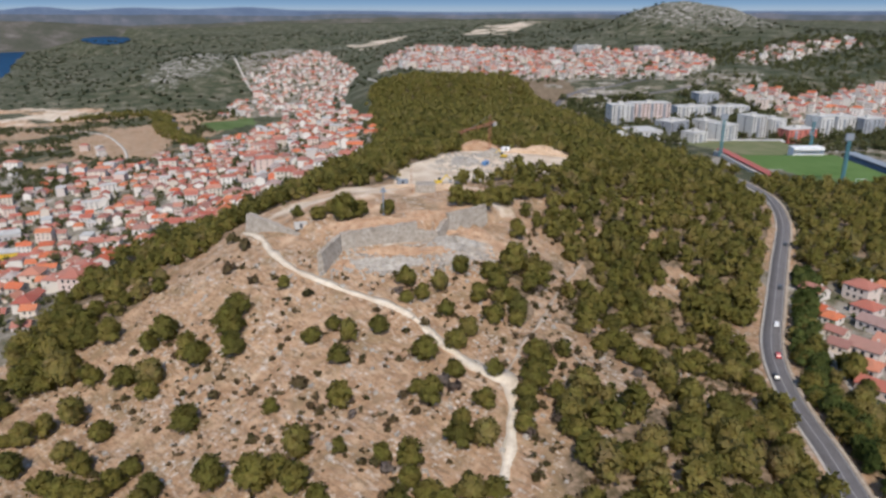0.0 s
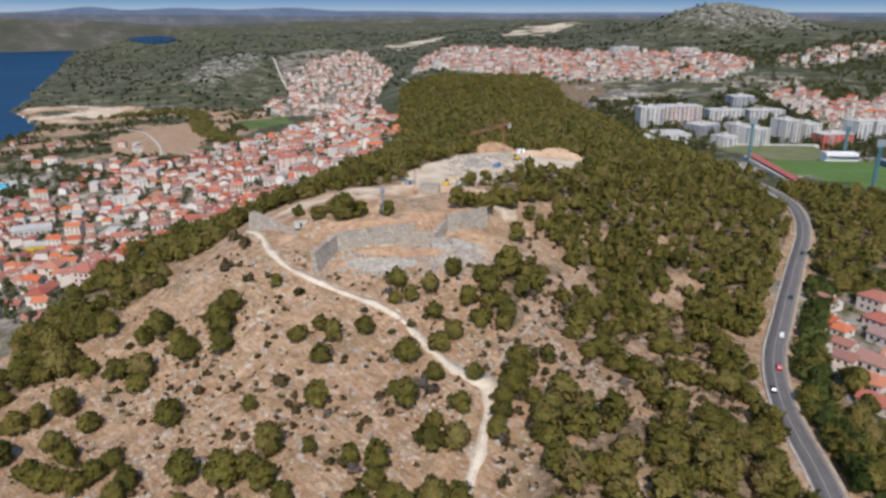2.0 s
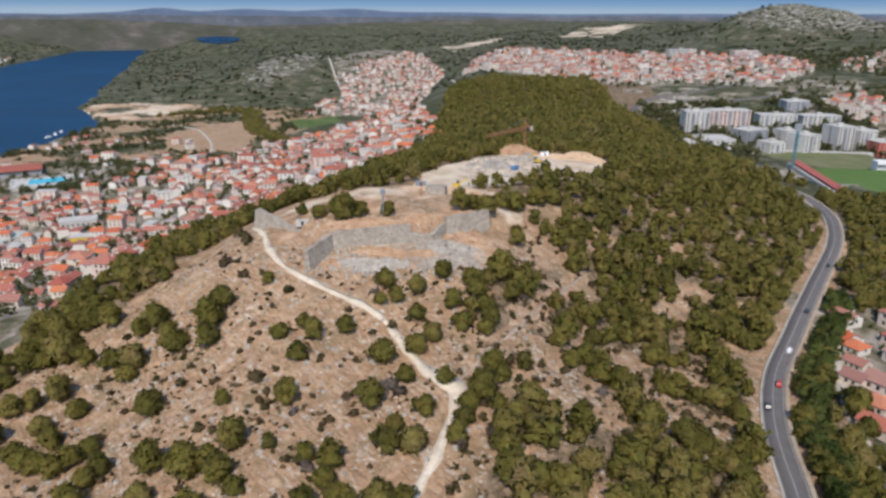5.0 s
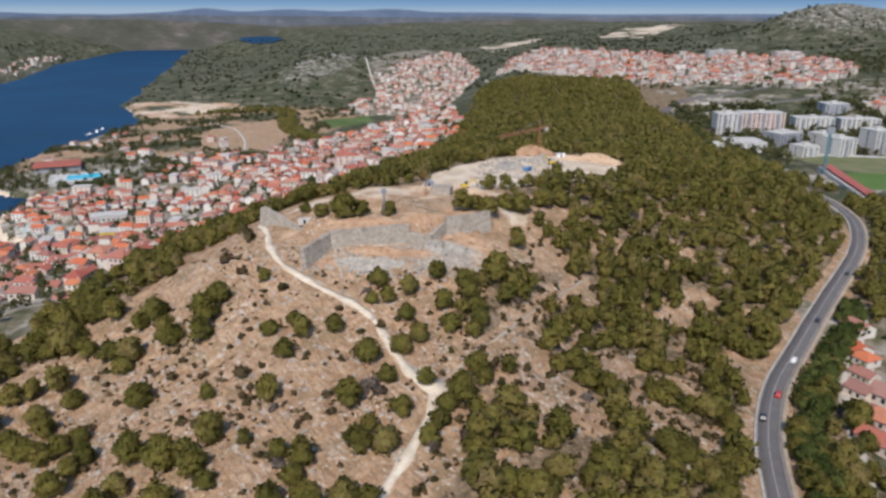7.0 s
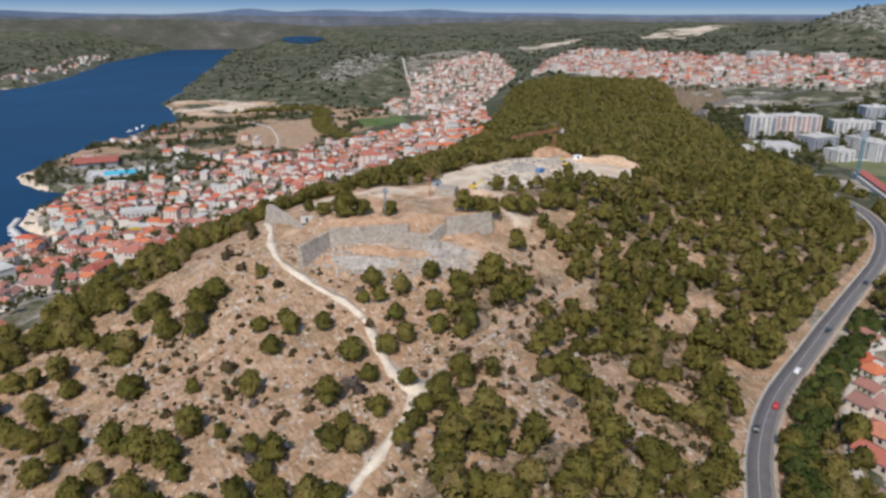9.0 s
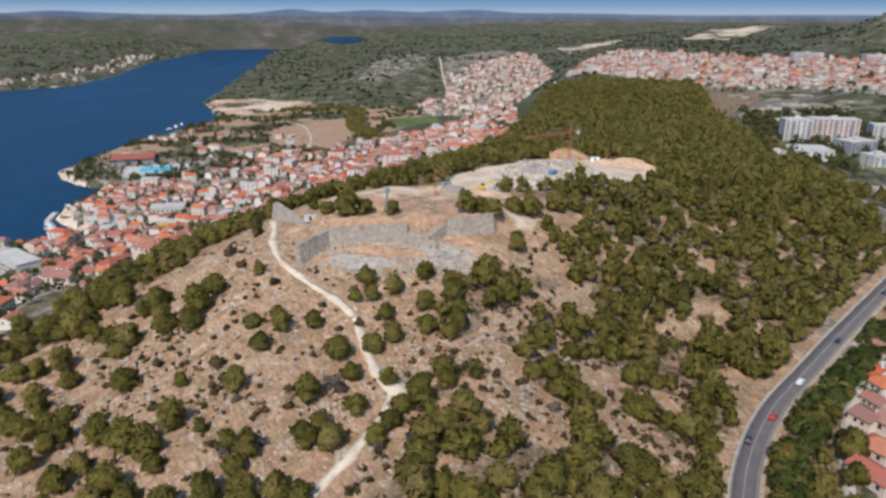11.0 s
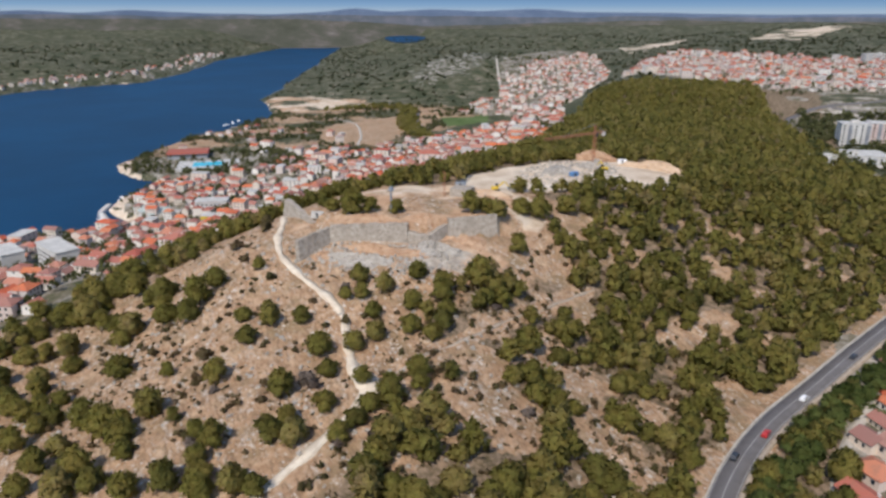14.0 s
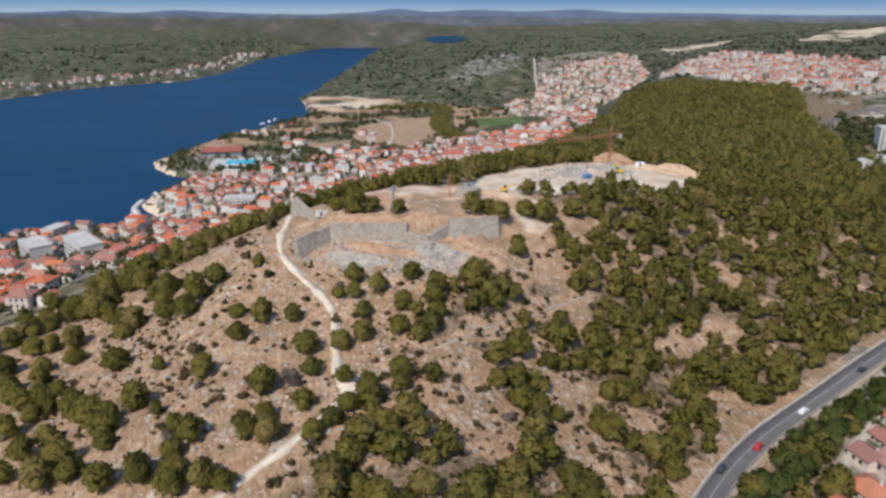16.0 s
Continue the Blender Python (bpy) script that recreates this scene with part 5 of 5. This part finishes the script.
# ---- waterfront ----
POOL_WATER = Nodes("pool_water", 0.15, 0.4).done((0.01, 0.42, 0.56))
z_w = z_at(-562, 780) + 2.5
pool = thing("swimming_pool", "bright turquoise outdoor swimming pool with pale deck", "pool", at=pose(-555, 776, z_w, 0, 0, 36))
part("deck", boxes_mesh("deck", [box(-40, 40, -27, 27, -6, 0.9)], CONCRETE), pool)
part("pool_water", boxes_mesh("pool_water", [box(-20, 20, -15, 15, 0, 1.0)], POOL_WATER), pool)
hall = thing("pool_hall", "long hall with a red roof and dark front", "building", at=pose(-630, 822, z_at(-630, 822), 0, 0, 36))
part("facade", boxes_mesh("facade", [box(-27, 27, -16, 16, -3, 7)], GREYF), hall)
part("roof", boxes_mesh("roof", [box(-29, 29, -19, 18, 7, 9, 1.0)], TILES), hall)
hall = thing("market_hall", "broad hall with a pale grey-green hipped roof", "building", at=pose(-436, 556, z_at(-436, 556), 0, 0, -20))
part("facade", boxes_mesh("facade", [box(-18, 18, -14, 14, -8, 1.5)], PALE), hall)
part("roof", boxes_mesh("roof", [box(-19, 19, -15, 15, 1.5, 5, 8.0)], plain("grey_green_roof", (0.42, 0.46, 0.43), 0.7, 0.1)), hall)
for x, y, w, d, h, turn, m, label in ((-330, 322, 26, 14, 12, -20, PALE, "large grey-white school building"), (-292, 330, 34, 14, 12, -20, PALE, "long pale office block among roofs"), (-365, 560, 30, 16, 8, 30, PALE, "white hall among the town roofs"), (-345, 535, 18, 12, 6, 20, YELLOW, "bright yellow shed roof in the town")):
    b = thing("town_hall", label, "building", at=pose(x, y, z_at(x, y), 0, 0, turn))
    part("facade", boxes_mesh("facade", [box(-w / 2, w / 2, -d / 2, d / 2, -5, h)], m), b)
    part("cornice", boxes_mesh("cornice", [box(-w / 2 - 0.4, w / 2 + 0.4, -d / 2 - 0.4, d / 2 + 0.4, h, h + 0.7)], CONCRETE), b)
    for j in range(int(w // 4)):
        for i in range(int(h // 3.2)):
            o = part("window", BIG_WINDOW, b)
            o.matrix_basis = pose((j - (w // 4 - 1) / 2) * 4, -d / 2, 1.8 + i * 3.2)
for a, b in (((-470, 528), (-512, 556)), ((-512, 556), (-530, 584)), ((-452, 520), (-470, 528))):
    line = smooth_path([a, ((a[0] + b[0]) / 2, (a[1] + b[1]) / 2), b], 6)
    tagged(new("quay", ribbon("quay", line, 3, 3, CONCRETE, 1.3, np.zeros(len(line)), 4)), "pale concrete quay at the water's edge", "quay", kind="structure")


def boat(x, y, turn, s):
    b = thing("boat", "small white motor boat moored at the quay", "boat", "moored boats", Matrix.LocRotScale((x, y, 0), Euler((0, 0, radians(turn))), (s, s, s)))
    hull = [(-4, -1.3, 0.9), (2, -1.4, 1.0), (5, 0, 1.2), (2, 1.4, 1.0), (-4, 1.3, 0.9), (-3.8, -0.8, -0.4), (2, -0.7, -0.4), (4, 0, -0.3), (2, 0.7, -0.4), (-3.8, 0.8, -0.4)]
    part("hull", mesh_of("hull", hull, [(0, 1, 2, 3, 4), (0, 5, 6, 1), (1, 6, 7, 2), (2, 7, 8, 3), (3, 8, 9, 4), (4, 9, 5, 0)], WHITE), b)
    part("cabin", boxes_mesh("cabin", [box(-1.5, 1.4, -0.9, 0.9, 0.95, 2.1, 0.2)], WHITE), b)


rs = np.random.RandomState(8)
for k in range(16):
    s = rs.uniform(0, 1)
    boat(-462 - 52 * s + rs.uniform(-3, 3), 518 + 36 * s + rs.uniform(-2, 0), rs.uniform(40, 70) + 180, rs.uniform(0.6, 1.1))
for x, y, s in ((-790, 1120, 1.9), (-785, 1095, 1.6), (-800, 1150, 1.5), (-530, 600, 1.2), (-540, 612, 1.1)):
    boat(x, y, rs.uniform(0, 360), s)

# houses along the opposite shore
rs = np.random.RandomState(77)
ys = rs.uniform(1000, 2700, 110)
xs = np.interp(ys, WEST_Y, WEST_X) - rs.uniform(24, 130, 110)
joined_houses("shore_houses", np.column_stack([xs, ys, rs.uniform(0, 180, 110)]), "small pale houses along the far shore")
xs, ys = rs.uniform(-760, -430, 26), rs.uniform(870, 1080, 26)
ok = shore(xs, ys) > 20
joined_houses("headland_houses", np.column_stack([xs, ys, rs.uniform(0, 180, 26)])[ok], "scattered pale buildings on the headland")

# ---- greenery of the town and the far slopes ----
rs = np.random.RandomState(17)


def scatter(n, x0, x1, y0, y1, test):
    x, y = rs.uniform(x0, x1, n), rs.uniform(y0, y1, n)
    ok = test(x, y) & (shore(x, y) > 12)
    return x[ok], y[ok]


tree_far = [crown_arrays(rs, 3.2, 5.5, 6, 16, 0.2, OCTA, 1.4) for _ in range(6)]
x, y = scatter(5200, -680, -60, 180, 1330, lambda a, b: inside(a, b, WEST_TOWN))
joined("garden_trees", x, y, tree_far, rs.uniform(0.5, 1.45, len(x)), GARDEN, "dark green garden trees between the houses", "trees", 0.0, False)
x, y = scatter(330, 140, 245, 110, 322, lambda a, b: (a > np.interp(b, ROAD[:, 1], ROAD[:, 0]) + 9) & (rs.uniform(0, 1, len(a)) < 0.8))
joined("garden_trees", x, y, tree_far, rs.uniform(0.35, 0.8, len(x)), GREEN, "green garden trees round the houses", "trees", 0.0, False)
x, y = scatter(2600, -600, 800, 1000, 2650, lambda a, b: inside(a, b, NORTH_TOWN) | inside(a, b, RIDGE_TOWN) | inside(a, b, EAST_TOWN))
joined("garden_trees", x, y, tree_far, rs.uniform(0.7, 1.8, len(x)), GARDEN, "green trees among the far houses", "trees", 0.0, False)
x, y = scatter(5200, 130, 950, 520, 1700, lambda a, b: ~inside(a, b, EAST_TOWN) & ~inside(a, b, RIDGE_TOWN) & (((a > 470) | (b > 900)) & ((ripple(a, b, 90, 3) > -0.05) | (a > 520))) & ~((a < 330) & (b > 960) & (b < 1080)) | ((a > 150) & (a < 480) & (b > 640) & (b < 1000) & (ripple(a, b, 22, 7) > 0.0) & ~((a > 228) & (a < 356) & (b < 748))))
joined("parkland_trees", x, y, tree_far, rs.uniform(0.7, 1.5, len(x)), GARDEN, "dark green tree belts round the estate", "trees", 0.0, False)
x, y = scatter(1500, 160, 500, 680, 1000, lambda a, b: (ripple(a, b, 30, 5) > -0.3) & ~((a > 236) & (a < 360) & (b < 742)) & ~inside(a, b, EAST_TOWN))
joined("estate_trees", x, y, tree_far, rs.uniform(0.9, 1.9, len(x)), GARDEN, "dark green trees between the blocks of flats", "trees", 0.0, False)
belt = smooth_path([(-360, 1060), (-430, 1150), (-500, 1290), (-560, 1380), (-700, 1330)], 7)
x = np.concatenate([belt[:, 0] + rs.uniform(-22, 14, len(belt)) for _ in range(7)])
y = np.concatenate([belt[:, 1] + rs.uniform(-14, 14, len(belt)) for _ in range(7)])
joined("pine_belt", x, y, tree_far, rs.uniform(0.9, 1.6, len(x)), PINE, "dark pine belt beside the road", "trees", 0.0, False)
x, y = scatter(5200, -800, -380, 700, 1420, lambda a, b: ~inside(a, b, FIELD) & ~inside(a, b, PITCH_W) & (ripple(a, b, 45, 4) > -0.05) & (np.hypot(a + 590, b - 800) > 62) & ~inside(a, b, QUARRY))
joined("coast_trees", x, y, tree_far, rs.uniform(0.6, 1.3, len(x)), GARDEN, "green trees on the low headland", "trees", 0.0, False)
SCRUB = leaf_material("scrub_leaves", (0.045, 0.054, 0.028), (0.070, 0.078, 0.042), (0.10, 0.104, 0.060))
bush = [crown_arrays(rs, 7.5, 5.0, 6, 0, 0.0, OCTA) for _ in range(5)]
x, y = scatter(10000, -2600, 1500, 1300, 3600, lambda a, b: ~inside(a, b, NORTH_TOWN) & ~inside(a, b, RIDGE_TOWN) & ~inside(a, b, HILL_TOWN) & ~inside(a, b, PIT_A) & ~inside(a, b, PIT_B) & ~inside(a, b, QUARRY) & ~inside(a, b, FIELD) & ~inside(a, b, PITCH_W) & (ripple(a, b, 120, 8) + ripple(a, b, 37, 9) > -0.15) & (np.hypot((a - 820) / 1.3, b - 2250) > 120))
joined("far_scrub", x, y, bush, rs.uniform(0.4, 1.3, len(x)), SCRUB, "dark scrub woodland over the far karst slopes", "scrub", 0.0, False)

# ---- distance ----
turn_ = np.linspace(0, 2 * math.pi, 41)[:-1]
across_, along_ = np.cos(turn_) * (108 + 14 * np.sin(3 * turn_)), np.sin(turn_) * 480
lake = mesh_of("lake", np.column_stack([-1650 + 0.906 * across_ - 0.423 * along_, 3640 + 0.423 * across_ + 0.906 * along_, 0 * turn_ + 60.5]).tolist(), [tuple(range(40))], WATER)
tagged(new("water", lake), "blue arm of the sea between far hills", "water", kind="structure")


def ridge(radius, depth, foot, tops, swell, seed, tones, label):
    """A far range of hills: a sloping band of rolling ground up to its skyline. Distance haze is part of tones."""
    n = Nodes("hazy_far_hills", 1.0, 0.0)
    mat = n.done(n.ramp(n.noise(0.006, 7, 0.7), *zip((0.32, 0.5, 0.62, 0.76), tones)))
    ang = np.radians(np.linspace(-75, 100, 620))
    at, high = zip(*tops)
    line = sum(np.interp(ang + q, at[::-1], high[::-1]) for q in (-0.012, -0.006, 0, 0.006, 0.012)) / 5
    line = line + swell * (ripple(ang * 900, ang * 0, 60, seed) + 0.5 * ripple(ang * 900, ang * 0, 17, seed + 1))
    rows_ = []
    for q in np.linspace(0, 1, 9):
        r = radius - depth * (1 - q)
        x, y = 60 - np.sin(ang) * r, 20 + np.cos(ang) * r
        z = foot + (line - foot) * q ** 1.2 + 5 * ripple(x, y, 60, seed) * q * (1 - q) * 4
        rows_.append(np.column_stack([x, y, z]))
    i, k = np.arange(len(ang) - 1), len(ang)
    faces = np.vstack([np.column_stack([i, i + 1, i + 1 + k, i + k])[:, ::-1] + a * k for a in range(8)])
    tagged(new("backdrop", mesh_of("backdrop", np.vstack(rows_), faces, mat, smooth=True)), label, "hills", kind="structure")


# the farther the range, the more blue-grey haze is mixed into its colours
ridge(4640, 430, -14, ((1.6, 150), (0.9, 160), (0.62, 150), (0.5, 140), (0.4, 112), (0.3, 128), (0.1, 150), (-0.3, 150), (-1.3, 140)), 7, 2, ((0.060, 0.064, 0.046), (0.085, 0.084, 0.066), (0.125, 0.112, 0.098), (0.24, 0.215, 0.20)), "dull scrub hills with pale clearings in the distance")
ridge(4740, 300, 10, ((1.6, 172), (0.9, 180), (0.7, 170), (0.5, 178), (0.3, 168), (0.0, 172), (-0.4, 176), (-1.3, 170)), 6, 5, ((0.070, 0.080, 0.090), (0.090, 0.100, 0.115), (0.125, 0.125, 0.145), (0.19, 0.18, 0.20)), "far hills with grey haze in their colour")
ridge(4810, 200, 40, ((1.6, 190), (0.955, 190), (0.899, 204), (0.848, 187), (0.792, 205), (0.70, 186), (0.62, 180), (0.555, 194), (0.505, 221), (0.463, 196), (0.405, 213), (0.341, 201), (0.268, 217), (0.21, 196), (0.116, 195), (0.0, 186), (-0.14, 190), (-0.4, 194), (-1.3, 190)), 1.5, 8, ((0.080, 0.108, 0.165), (0.095, 0.125, 0.185), (0.110, 0.140, 0.200), (0.13, 0.16, 0.22)), "low-peaked horizon hills tinted blue with painted haze")
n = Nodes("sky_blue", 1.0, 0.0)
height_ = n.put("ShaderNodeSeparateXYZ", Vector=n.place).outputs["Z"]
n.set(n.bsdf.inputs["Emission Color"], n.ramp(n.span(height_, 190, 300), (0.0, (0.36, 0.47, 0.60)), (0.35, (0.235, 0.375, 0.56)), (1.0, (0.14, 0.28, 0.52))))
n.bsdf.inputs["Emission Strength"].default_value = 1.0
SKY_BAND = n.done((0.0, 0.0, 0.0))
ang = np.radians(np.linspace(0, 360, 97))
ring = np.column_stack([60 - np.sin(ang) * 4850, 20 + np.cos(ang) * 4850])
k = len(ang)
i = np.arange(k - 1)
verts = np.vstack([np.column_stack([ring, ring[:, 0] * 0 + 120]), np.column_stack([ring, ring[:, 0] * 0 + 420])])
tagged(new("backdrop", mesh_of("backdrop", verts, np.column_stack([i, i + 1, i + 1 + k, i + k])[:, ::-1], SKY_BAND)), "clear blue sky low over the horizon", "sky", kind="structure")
